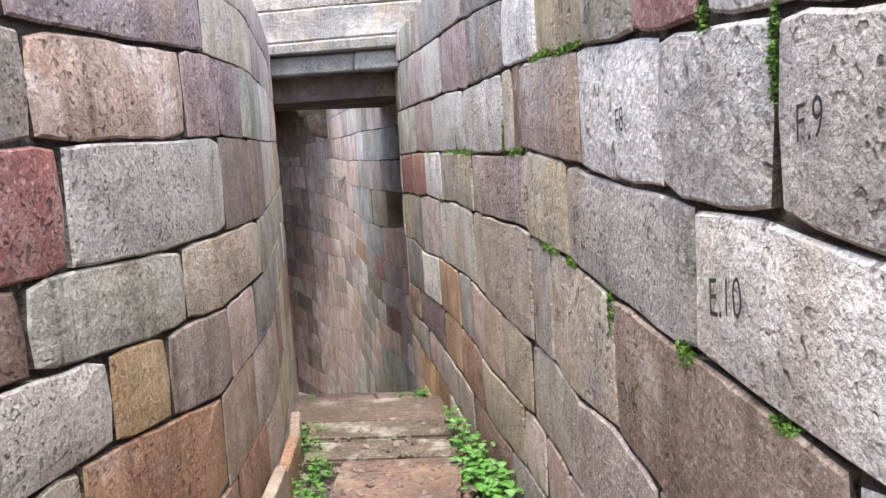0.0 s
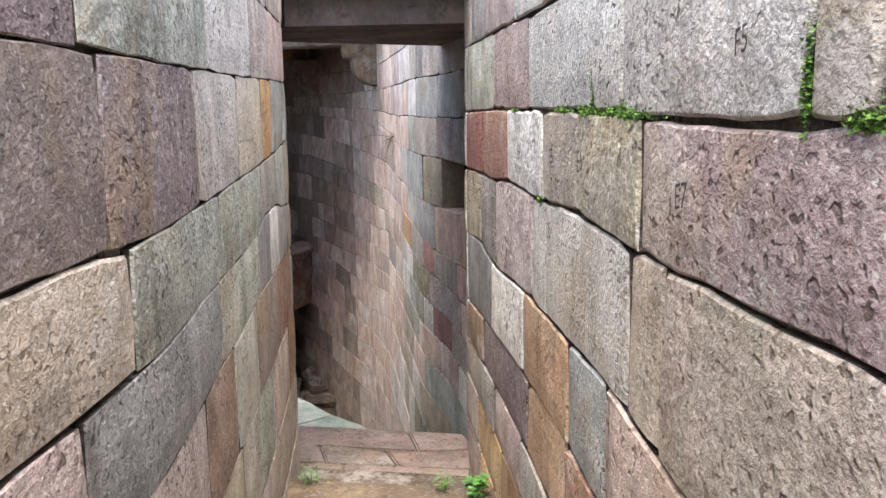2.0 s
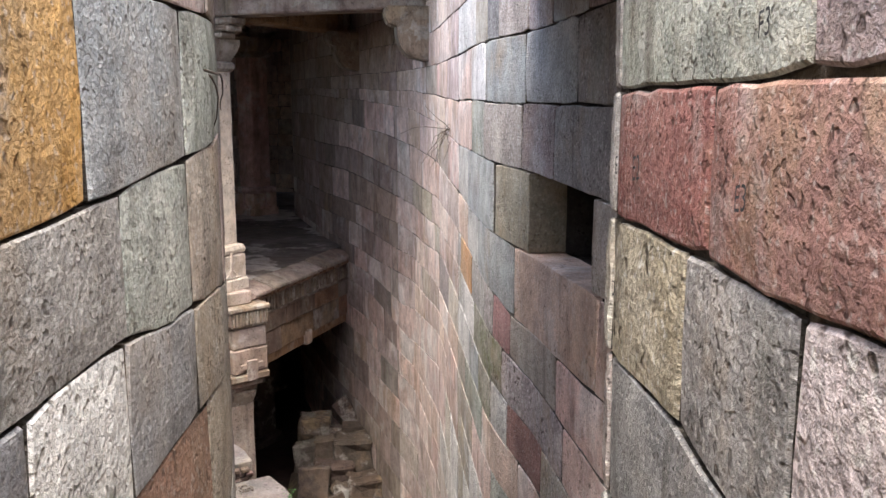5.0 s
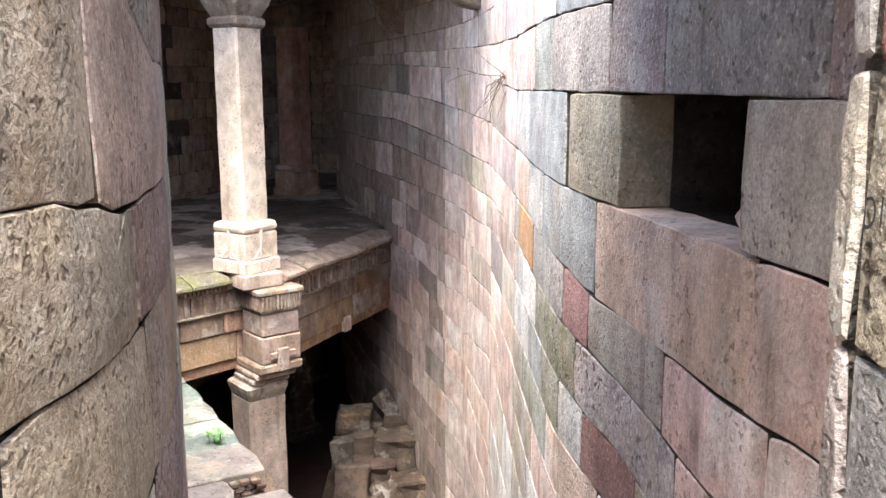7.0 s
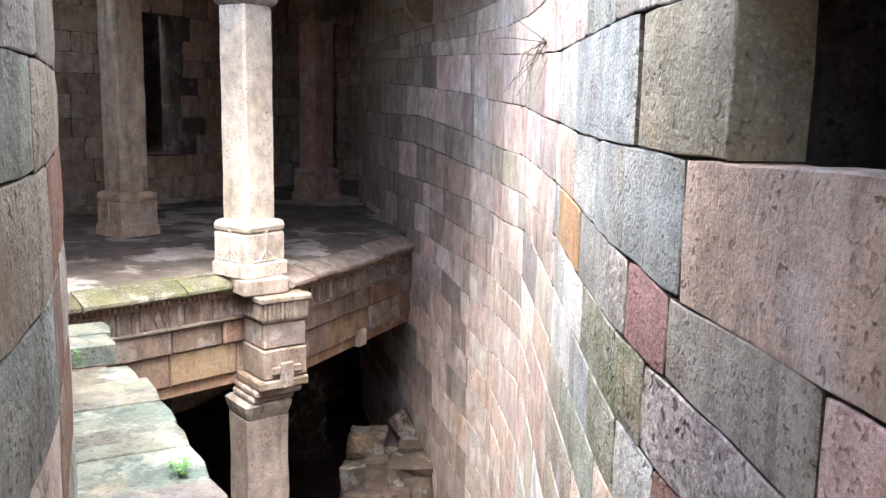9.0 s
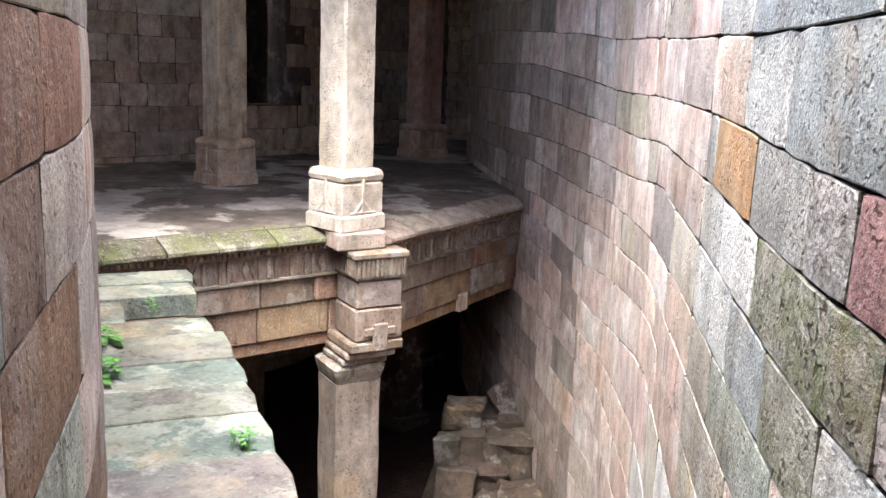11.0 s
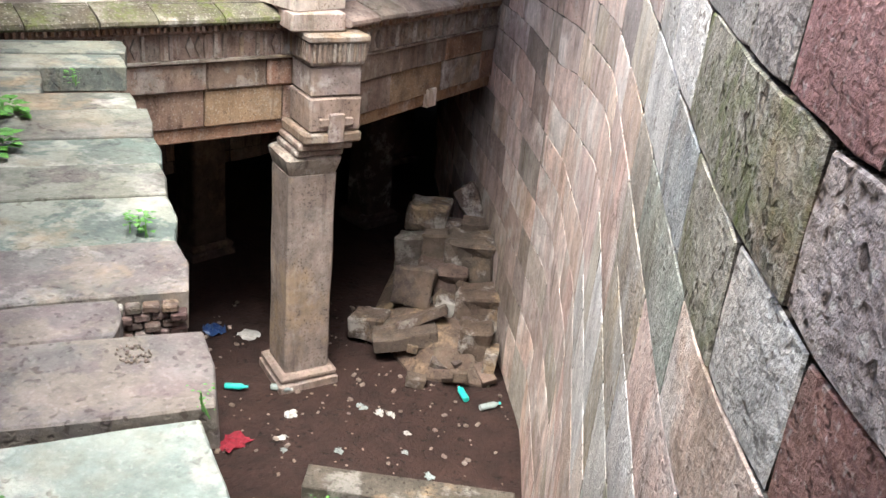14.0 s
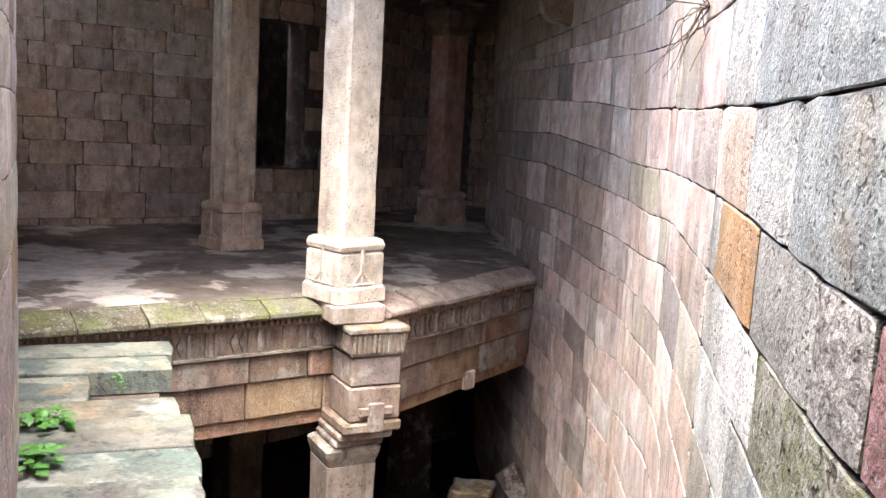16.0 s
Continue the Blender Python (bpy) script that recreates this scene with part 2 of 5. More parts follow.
M = {
    "grey": stone_mat("grey_granite", (0.392, 0.371, 0.339), (0.488, 0.461, 0.424), 0.42, 85),
    "white": stone_mat("pale_granite", (0.55, 0.53, 0.495), (0.65, 0.63, 0.59), 0.42, 75, 0.25, 0.7),
    "beige": stone_mat("beige_stone", (0.42, 0.37, 0.30), (0.49, 0.43, 0.35), 0.36, 85),
    "pink": stone_mat("pink_granite", (0.41, 0.335, 0.30), (0.465, 0.40, 0.355), 0.42, 75),
    "mauve": stone_mat("mauve_sandstone", (0.34, 0.25, 0.24), (0.42, 0.335, 0.315), 0.38, 75, 0.4, 0.65),
    "red": stone_mat("red_sandstone", (0.27, 0.125, 0.112), (0.33, 0.185, 0.168), 0.25, 80, 0.3),
    "orange": stone_mat("ochre_sandstone", (0.499, 0.301, 0.134), (0.55, 0.397, 0.237), 0.25, 80, 0.35),
    "green": stone_mat("green_grey_stone", (0.35, 0.37, 0.31), (0.46, 0.465, 0.40), 0.36, 80, 0.5),
    "blue": stone_mat("blue_grey_stone", (0.36, 0.375, 0.37), (0.47, 0.475, 0.46), 0.36, 85, 0.4),
    "dark": stone_mat("dark_weathered_stone", (0.23, 0.213, 0.203), (0.32, 0.297, 0.282), 0.4, 70, 0.4, 0.65),
    "yellow": stone_mat("yellowish_stone", (0.36, 0.315, 0.225), (0.42, 0.37, 0.28), 0.25, 70, 0.5),
    "ochrewhite": stone_mat("ochre_stained_granite", (0.44, 0.41, 0.36), (0.45, 0.375, 0.24), 0.5, 60, 0.3),
    "moss": stone_mat("mossy_stone", (0.294, 0.277, 0.224), (0.359, 0.333, 0.276), 0.35, 60, 0.5, 0.8, moss=0.9),
    "slate": stone_mat("slate_grey_stone", (0.25, 0.245, 0.245), (0.35, 0.335, 0.325), 0.3, 90, 0.45, 0.5),
    "umber": stone_mat("umber_sandstone", (0.25, 0.195, 0.165), (0.34, 0.275, 0.235), 0.25, 85, 0.4, 0.5),
    "plum": stone_mat("plum_grey_stone", (0.17, 0.135, 0.14), (0.25, 0.2, 0.2), 0.3, 70, 0.35, 0.7),
    "redbrown": stone_mat("red_brown_sandstone", (0.27, 0.14, 0.1), (0.34, 0.2, 0.145), 0.25, 80, 0.35),
    "lichen": stone_mat("lichen_streaked_stone", (0.44, 0.44, 0.37), (0.54, 0.53, 0.46), 0.3, 70, 0.7, 0.6),
    "coarse": stone_mat("coarse_pale_granite", (0.5, 0.485, 0.46), (0.62, 0.605, 0.57), 0.42, 46, 0.2, 0.8),
    "coarsepink": stone_mat("coarse_pink_granite", (0.37, 0.315, 0.3), (0.5, 0.455, 0.43), 0.5, 44, 0.2, 0.85),
    "coarsebuff": stone_mat("coarse_buff_granite", (0.4, 0.345, 0.25), (0.5, 0.45, 0.36), 0.45, 46, 0.25, 0.9),
    "sand": stone_mat("pale_pink_sandstone", (0.612, 0.474, 0.396), (0.688, 0.561, 0.486), 0.25, 70, 0.45, 0.6, light=(0.748, 0.698, 0.652), vary=(0.82, 1.2)),
    "rose": stone_mat("rose_sandstone", (0.523, 0.382, 0.321), (0.596, 0.466, 0.403), 0.25, 70, 0.45, 0.6, light=(0.704, 0.629, 0.583), vary=(0.82, 1.2)),
    "brown": stone_mat("brown_sandstone", (0.261, 0.158, 0.103), (0.317, 0.214, 0.15), 0.22, 70, 0.5, 0.6, vary=(0.8, 1.15)),
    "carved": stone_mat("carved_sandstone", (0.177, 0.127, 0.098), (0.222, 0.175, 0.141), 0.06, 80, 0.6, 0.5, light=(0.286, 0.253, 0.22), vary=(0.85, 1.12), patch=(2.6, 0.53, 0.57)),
    "pillar": stone_mat("buff_pillar_stone", (0.554, 0.475, 0.396), (0.643, 0.579, 0.505), 0.12, 90, 0.3, 0.7, vary=(0.92, 1.08)),
    "tan": stone_mat("tan_pillar_stone", (0.5, 0.37, 0.265), (0.57, 0.45, 0.345), 0.1, 90, 0.45, 0.7, vary=(0.95, 1.05)),
    "russet": stone_mat("russet_pillar_stone", (0.43, 0.265, 0.2), (0.5, 0.335, 0.265), 0.1, 90, 0.45, 0.7, vary=(0.95, 1.05)),
    "column": stone_mat("worn_column_stone", (0.21, 0.163, 0.14), (0.28, 0.222, 0.192), 0.05, 80, 0.4, 0.6, vary=(0.95, 1.05)),
    "floor": stone_mat("worn_floor_stone", (0.098, 0.074, 0.054), (0.135, 0.107, 0.083), 0.1, 60, 0.1, 0.6),
    "redfloor": stone_mat("red_floor_stone", (0.104, 0.063, 0.057), (0.13, 0.088, 0.076), 0.08, 60, 0.1, 0.6),
    "ledge": stone_mat("lichened_ledge_stone", (0.124, 0.108, 0.089), (0.099, 0.113, 0.097), 0.06, 60, 0.2, 0.5, light=(0.194, 0.2, 0.162), wet=0.2, vary=(0.85, 1.12), patch=(2.2, 0.5, 0.54)),
    "paleledge": stone_mat("pale_grey_slab_stone", (0.204, 0.247, 0.221), (0.257, 0.304, 0.268), 0.1, 60, 0.1, 0.5, light=(0.33, 0.33, 0.29), vary=(0.95, 1.05), patch=(4.0, 0.48, 0.56)),
    "pinkledge": stone_mat("mauve_ledge_stone", (0.16, 0.125, 0.116), (0.135, 0.133, 0.126), 0.06, 60, 0.1, 0.5, light=(0.209, 0.18, 0.151), vary=(0.95, 1.05), patch=(2.6, 0.5, 0.56)),
    "landing": stone_mat("cracked_pink_slab_stone", (0.25, 0.19, 0.16), (0.31, 0.25, 0.215), 0.1, 60, 0.3, 0.6, vary=(0.8, 1.15)),
    "ledgegreen": stone_mat("green_ledge_stone", (0.093, 0.115, 0.102), (0.124, 0.14, 0.124), 0.06, 60, 0.15, 0.5, light=(0.236, 0.242, 0.198), wet=0.2, vary=(0.85, 1.12), patch=(2.4, 0.49, 0.53)),
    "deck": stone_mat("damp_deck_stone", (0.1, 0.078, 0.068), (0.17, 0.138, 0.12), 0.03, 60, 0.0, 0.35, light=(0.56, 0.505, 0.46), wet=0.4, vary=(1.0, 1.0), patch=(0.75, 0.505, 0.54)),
    "mossdeck": stone_mat("mossy_cornice_stone", (0.085, 0.077, 0.053), (0.14, 0.118, 0.085), 0.25, 60, 0.3, 0.6, moss=0.95, light=(0.21, 0.185, 0.13)),
    "backstone": stone_mat("buff_wall_stone", (0.52, 0.384, 0.305), (0.65, 0.507, 0.41), 0.2, 70, 0.6, 0.5),
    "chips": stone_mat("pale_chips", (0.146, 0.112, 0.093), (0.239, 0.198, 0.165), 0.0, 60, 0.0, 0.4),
    # tone carries the roof's shade as well as some smoke stain
    "smoky": stone_mat("smoke_shade_sandstone", (0.3, 0.233, 0.198), (0.406, 0.323, 0.277), 0.06, 70, 0.5, 0.5),
    # near-black tone; it also puts the shade into the niche and added room
    "soot": stone_mat("dark_inner_stone", (0.10, 0.08, 0.07), (0.17, 0.135, 0.12), 0.03, 60, 0.3, 0.5),
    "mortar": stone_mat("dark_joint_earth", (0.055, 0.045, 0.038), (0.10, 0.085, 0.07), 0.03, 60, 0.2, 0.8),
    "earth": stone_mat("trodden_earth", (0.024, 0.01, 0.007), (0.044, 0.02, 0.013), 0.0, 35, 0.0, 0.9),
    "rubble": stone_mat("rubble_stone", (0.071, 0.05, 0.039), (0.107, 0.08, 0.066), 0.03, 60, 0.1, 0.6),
    "ink": plain_mat("black_paint", (0.04, 0.038, 0.038), 0.7, 0, 0.4, 90),
    "leaf": plain_mat("green_leaf", (0.09, 0.26, 0.035), 0.5, 0, 0.45, 25),
    "mossy": plain_mat("bright_moss", (0.12, 0.25, 0.03), 0.95, 0, 0.6, 60, 0.9),
    "twig": plain_mat("dry_twig", (0.07, 0.05, 0.035), 0.9),
    "teal": plain_mat("teal_plastic", (0.03, 0.42, 0.36), 0.35, 0, 0.1),
    "purple": plain_mat("purple_foil", (0.18, 0.07, 0.32), 0.35, 0, 0.3),
    "redcloth": plain_mat("red_cloth", (0.2, 0.008, 0.02), 0.9, 0, 0.3),
    "bluebag": plain_mat("blue_plastic", (0.03, 0.07, 0.20), 0.4, 0, 0.3),
    "paper": plain_mat("soiled_white_paper", (0.4, 0.385, 0.36), 0.8, 0, 0.2),
    "clear": plain_mat("clear_plastic", (0.6, 0.68, 0.66), 0.2, 0, 0.1, 30, 0.1, 0.6),
}


# ---- building helpers ----
def mesh_of(name, bm, mats):
    me = bpy.data.meshes.new(name)
    bm.normal_update()
    bm.to_mesh(me)
    bm.free()
    for k in mats if isinstance(mats, (list, tuple)) else [mats]:
        me.materials.append(M[k])
    return me


def thing(name, bm, mats, label="", category="", group="", kind="", loc=(0, 0, 0)):
    ob = new(name, mesh_of(name, bm, mats))
    ob.location = loc
    return tagged(ob, label, category, group, kind)


def empty(name, loc, label="", category="", group="", kind=""):
    ob = new(name)
    ob.location = loc
    ob.empty_display_size = 0.1
    return tagged(ob, label, category, group, kind)


def part(name, bm, mats, parent, label="", m=None):
    ob = new(name, mesh_of(name, bm, mats))
    ob.parent = parent
    if m is not None:
        ob.matrix_basis = m
    return tagged(ob, label)


def block(bm, x0, x1, y0, y1, z0, z1, bevel=0.012, rough=0.0, m=None, cuts=0):
    """A bevelled, slightly uneven block, added to bm."""
    b = bmesh.new()
    bmesh.ops.create_cube(b, size=1.0)
    for v in b.verts:
        v.co = Vector(((x0 + x1) / 2 + v.co.x * (x1 - x0), (y0 + y1) / 2 + v.co.y * (y1 - y0), (z0 + z1) / 2 + v.co.z * (z1 - z0)))
    if cuts:
        bmesh.ops.subdivide_edges(b, edges=b.edges[:], cuts=cuts, use_grid_fill=True)
    if bevel:
        sharp = [e for e in b.edges if len(e.link_faces) == 2 and e.calc_face_angle(0) > 0.5]
        bmesh.ops.bevel(b, geom=sharp, offset=bevel, segments=1, affect="EDGES")
    if rough:
        for v in b.verts:
            v.co += noise.noise_vector(v.co * 4.1) * rough
    if m is not None:
        b.transform(m)
    me = bpy.data.meshes.new("tmp")
    b.to_mesh(me)
    b.free()
    bm.from_mesh(me)
    bpy.data.meshes.remove(me)


def prism(pts, z0, z1, bevel=0.0):
    """A bmesh prism over a plan polygon."""
    bm = bmesh.new()
    lo = [bm.verts.new((x, y, z0)) for x, y in pts]
    hi = [bm.verts.new((x, y, z1)) for x, y in pts]
    n = len(pts)
    bm.faces.new(lo[::-1])
    bm.faces.new(hi)
    for i in range(n):
        bm.faces.new((lo[i], lo[(i + 1) % n], hi[(i + 1) % n], hi[i]))
    bmesh.ops.recalc_face_normals(bm, faces=bm.faces[:])
    if bevel:
        bmesh.ops.bevel(bm, geom=bm.edges[:], offset=bevel, segments=1, affect="EDGES")
    return bm


class Line:
    """A wall's face in plan: a polyline, measured along its length, with its free side to one hand."""

    def __init__(self, pts, side):
        self.p = [Vector(q) for q in pts]
        self.s = [0.0]
        for a, b in zip(self.p, self.p[1:]):
            self.s.append(self.s[-1] + (b - a).length)
        self.side = side
        self.len = self.s[-1]

    def raw(self, s):
        s = min(max(s, 0.0), self.len)
        for i in range(len(self.p) - 1):
            if s <= self.s[i + 1] or i == len(self.p) - 2:
                u = (s - self.s[i]) / (self.s[i + 1] - self.s[i])
                return self.p[i].lerp(self.p[i + 1], u)

    def at(self, s, z, d=0.0):
        q = (self.raw(s - 0.2) + self.raw(s + 0.2) + self.raw(s) * 2) / 4 if 0.2 < s < self.len - 0.2 else self.raw(s)
        t = (self.raw(s + 0.15) - self.raw(s - 0.15)).normalized()
        n = Vector((-t.y, t.x)) * self.side
        return Vector((q.x + n.x * d, q.y + n.y * d, z))


class Beds:
    """The bed joints of a wall: each nominal height has the sagging line (length, height) that its joint follows,
    traced to fit the camera's view.
    """

    def __init__(self, shift):
        self.shift, self.rows = shift, {}

    def add(self, nominal, *knots):
        self.rows[nominal] = ([a + self.shift for a, _ in knots], [z for _, z in knots])

    def __call__(self, s, z):
        keys = sorted(self.rows)
        fitted = [float(np.interp(s, *self.rows[k])) for k in keys]
        if z <= keys[0]:
            return z + (fitted[0] - keys[0]) * max(0.0, 1 - (keys[0] - z) / 0.6)
        if z >= keys[-1]:
            return z + (fitted[-1] - keys[-1]) * max(0.0, 1 - (z - keys[-1]) / 0.6)
        return float(np.interp(z, keys, fitted))


def backing(name, line, s0, s1, z0, z1, gap=0.024, thick=0.5, holes=(), mat="mortar"):
    """The wall's rough core behind its facing stones; holes are (s0, s1, z0, z1) and go right through."""
    cuts_s = sorted({s0, s1, *[h for q in holes for h in q[:2]], *[s0 + i * 0.4 for i in range(1, int((s1 - s0) / 0.4) + 1) if s0 + i * 0.4 < s1 - 0.05]})
    cuts_z = sorted({z0, z1, *[h for q in holes for h in q[2:]]})
    bm = bmesh.new()
    grid = {}

    def v(i, j, k):
        if (i, j, k) not in grid:
            grid[i, j, k] = bm.verts.new(line.at(cuts_s[i], cuts_z[j], -gap - k * thick))
        return grid[i, j, k]

    def solid(i, j):
        if not (0 <= i < len(cuts_s) - 1 and 0 <= j < len(cuts_z) - 1):
            return False
        cs, cz = (cuts_s[i] + cuts_s[i + 1]) / 2, (cuts_z[j] + cuts_z[j + 1]) / 2
        return not any(h[0] < cs < h[1] and h[2] < cz < h[3] for h in holes)

    for i in range(len(cuts_s) - 1):
        for j in range(len(cuts_z) - 1):
            if not solid(i, j):
                continue
            for k in (0, 1):
                bm.faces.new([v(i, j, k), v(i + 1, j, k), v(i + 1, j + 1, k), v(i, j + 1, k)])
            for di, dj, e in ((-1, 0, ((i, j), (i, j + 1))), (1, 0, ((i + 1, j), (i + 1, j + 1))), (0, -1, ((i, j), (i + 1, j))), (0, 1, ((i, j + 1), (i + 1, j + 1)))):
                if not solid(i + di, j + dj):
                    (a, b), (c, d) = e
                    bm.faces.new([v(a, b, 0), v(c, d, 0), v(c, d, 1), v(a, b, 1)])
    bmesh.ops.recalc_face_normals(bm, faces=bm.faces[:])
    return thing(name, bm, mat, kind="structure")


def stone_shape(line, s0, s1, z0, z1, rng, depth=0.16, gap=0.009, bevel=0.016, uneven=0.012, tilt=0.02, dome=0.004, wander=0.0, bed=None, clip=0.01):
    """One facing stone as vertices and faces: an uneven, worn, cushioned block."""
    g = gap
    jit = lambda q: rng.uniform(-q, q)
    n = max(3, min(9, int((s1 - s0) / 0.09)))
    seed = rng.uniform(0, 50)
    w, h = s1 - s0, z1 - z0
    ya, yb, yc, yd = (jit(tilt) for _ in range(4))
    xa, xb = jit(tilt * 0.7), jit(tilt * 0.7)
    out = []
    for i in range(n + 1):
        u = i / n
        out.append((s0 + g + u * (w - 2 * g), z0 + g + (ya * (1 - u) + yb * u) * 0.5 + jit(0.0025)))
    out.append((s1 - g + xa + jit(0.003), (z0 + z1) / 2))
    for i in range(n + 1):
        u = 1 - i / n
        out.append((s0 + g + u * (w - 2 * g), z1 - g + (yc * (1 - u) + yd * u) * 0.5 + jit(0.0025)))
    out.append((s0 + g + xb + jit(0.003), (z0 + z1) / 2))
    # worn corners
    for i, su, sv in ((0, 1, 1), (n, -1, 1), (n + 2, -1, -1), (2 * n + 2, 1, -1)):
        r = clip * rng.uniform(0.3, 1.6)
        out[i] = (out[i][0] + su * r, out[i][1] + sv * r * 0.8)
    if bed:
        out = [(a, bed(a, c)) for a, c in out]
    if wander:
        out = [(a + wander * 0.8 * noise.noise(Vector((a * 0.9, c * 2.6, 3.0))), c + wander * noise.noise(Vector((a * 0.8, c * 1.1, 9.0)))) for a, c in out]
    # chipped, never quite straight edges
    chip = min(0.007, 0.001 + gap * 1.5)
    out = [(a + chip * noise.noise(Vector((a * 9, c * 13, seed))), c + chip * noise.noise(Vector((a * 11, c * 9, seed + 7)))) for a, c in out]
    k = len(out)
    cs, cz = (s0 + s1) / 2, (z0 + z1) / 2
    if bed:
        z0, z1 = bed(cs, z0), bed(cs, z1)
        cz, h = (z0 + z1) / 2, z1 - z0
    proud = jit(uneven)
    lean_s, lean_z = jit(uneven), jit(uneven)

    def ring(inset, d, wob):
        r = []
        for a, b in out:
            ds, dz = cs - a, cz - b
            ia = a + math.copysign(min(inset, abs(ds)), ds) if abs(ds) > w * 0.38 else a
            ib = b + math.copysign(min(inset, abs(dz)), dz) if abs(dz) > h * 0.3 else b
            r.append(line.at(ia, ib, d + proud + lean_s * (ia - cs) / w + lean_z * (ib - cz) / h + jit(wob)))
        return r

    rings = [ring(0, -depth, 0), ring(0, -bevel * 1.1, 0.003), ring(bevel * 0.9, -bevel * 0.15, 0.002), ring(min(0.09, h * 0.28), dome, 0)]
    verts = [p for r in rings for p in r]
    faces = []
    for a in range(3):
        for i in range(k):
            j = (i + 1) % k
            faces.append((a * k + i, a * k + j, (a + 1) * k + j, (a + 1) * k + i))
    o = 3 * k
    for i in range(n):
        faces.append((o + i, o + i + 1, o + 2 * n + 1 - i, o + 2 * n + 2 - i))
    faces.append((o + n, o + n + 1, o + n + 2))
    faces.append((o, o + 2 * n + 2, o + 2 * n + 3))
    return verts, faces, lambda a, c: proud + lean_s * (a - cs) / w + lean_z * (c - cz) / h + 0.004


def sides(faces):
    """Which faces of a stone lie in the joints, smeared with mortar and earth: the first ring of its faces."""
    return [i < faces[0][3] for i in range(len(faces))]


def facing(wall, line, stones, rng, limit=300, near=None, marks=(), uneven=0.012, gap=0.009, bevel=0.016, tilt=0.02, dome=0.004, calm=1e9, deep=None, wander=0.0, bed=None, clip=0.01, tight=1.0):
    """Facing stones of a wall: those nearest the walk as parts, the rest joined. stones: (s0, s1, z0, z1, material)."""
    if near:
        stones = sorted(stones, key=lambda q: abs((q[0] + q[1]) / 2 - near[0]) + 0.8 * abs((q[2] + q[3]) / 2 - near[1]))
    rest = {}
    for i, (s0, s1, z0, z1, mat) in enumerate(stones):
        verts, faces, face_at = stone_shape(line, s0, s1, z0, z1, rng, depth=0.2 if deep and deep(s0, s1, z0, z1) else 0.16, wander=0.0 if deep and deep(s0, s1, z0, z1) else wander, uneven=uneven if s0 < calm else uneven * 0.4, gap=gap if s0 < calm else gap * tight, bevel=bevel if s0 < calm else bevel * 0.5, tilt=tilt if s0 < calm else tilt * 0.35, dome=dome, bed=bed, clip=clip if s0 < calm else clip * 0.5)
        if i < limit:
            c = sum(verts, Vector()) / len(verts)
            me = bpy.data.meshes.new("stone")
            me.from_pydata([v - c for v in verts], [], faces)
            me.materials.append(M[mat])
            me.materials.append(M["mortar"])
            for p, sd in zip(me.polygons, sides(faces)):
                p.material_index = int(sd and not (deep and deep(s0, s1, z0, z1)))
            tidy(me)
            ob = new("stone", me)
            ob.parent = wall
            ob.location = c
            for text, ms_, mz, size in marks:
                if s0 <= ms_ < s1 and (bed(ms_, z0) if bed else z0) <= mz < (bed(ms_, z1) if bed else z1):
                    mark(text, line, ms_, mz, size, face_at, ob, c)
        else:
            vs, fs, ms = rest.setdefault("all", ([], [], []))
            o = len(vs)
            vs.extend(verts)
            fs.extend(tuple(o + q for q in f) for f in faces)
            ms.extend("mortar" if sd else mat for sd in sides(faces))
    for vs, fs, ms in rest.values():
        me = bpy.data.meshes.new("far_stones")
        me.from_pydata(vs, [], fs)
        names = sorted(set(ms))
        for k in names:
            me.materials.append(M[k])
        for p, k in zip(me.polygons, ms):
            p.material_index = names.index(k)
        tidy(me)
        ob = new("far_stones", me)
        ob.parent = wall
        tagged(ob, kind="stuff")


def mark(text, line, s, z, size, face_at, stone, origin):
    """A mason's number in black brush paint on a stone's face."""
    cu = bpy.data.curves.new("number", "FONT")
    cu.body, cu.size, cu.align_x, cu.align_y = text, size, "CENTER", "CENTER"
    cu.offset = -size * 0.004
    tmp = bpy.data.objects.new("tmp", cu)
    scene.collection.objects.link(tmp)
    bpy.context.view_layer.update()
    me = bpy.data.meshes.new_from_object(tmp)
    bpy.data.objects.remove(tmp)
    for v in me.vertices:
        a, b = s - v.co.x * 0.85, z + v.co.y + 0.12 * v.co.x
        wob = noise.noise(Vector((a * 30, b * 30, 0))) * size * 0.04
        v.co = line.at(a + wob, b + wob, face_at(a, b) + 0.006) - origin
    me.materials.append(M["ink"])
    ob = new("painted_number", me)
    ob.parent = stone


def tidy(me):
    b = bmesh.new()
    b.from_mesh(me)
    bmesh.ops.recalc_face_normals(b, faces=b.faces[:])
    b.to_mesh(me)
    b.free()


def course(z0, z1, s0, s1, mats, rng, lo=0.35, hi=0.8, fixed=()):
    """One course of stones between s0 and s1: the fixed ones (s0, s1, material) as given, the rest by chance."""
    out, s = [], s0
    fixed = sorted(fixed)
    ends = [f[0] for f in fixed] + [s1]
    for f, end in zip([None] + fixed, ends):
        if f:
            out.append((f[0], f[1], z0, z1, f[2]))
            s = f[1]
        room = end - s
        if room > 0.06:
            n = max(1, round(room / rng.uniform(lo, hi)))
            w = [rng.uniform(0.6, 1.4) for _ in range(n)]
            t = sum(w)
            for q in w:
                out.append((s, s + room * q / t, z0, z1, rng.choice(mats)))
                s += room * q / t
    return out


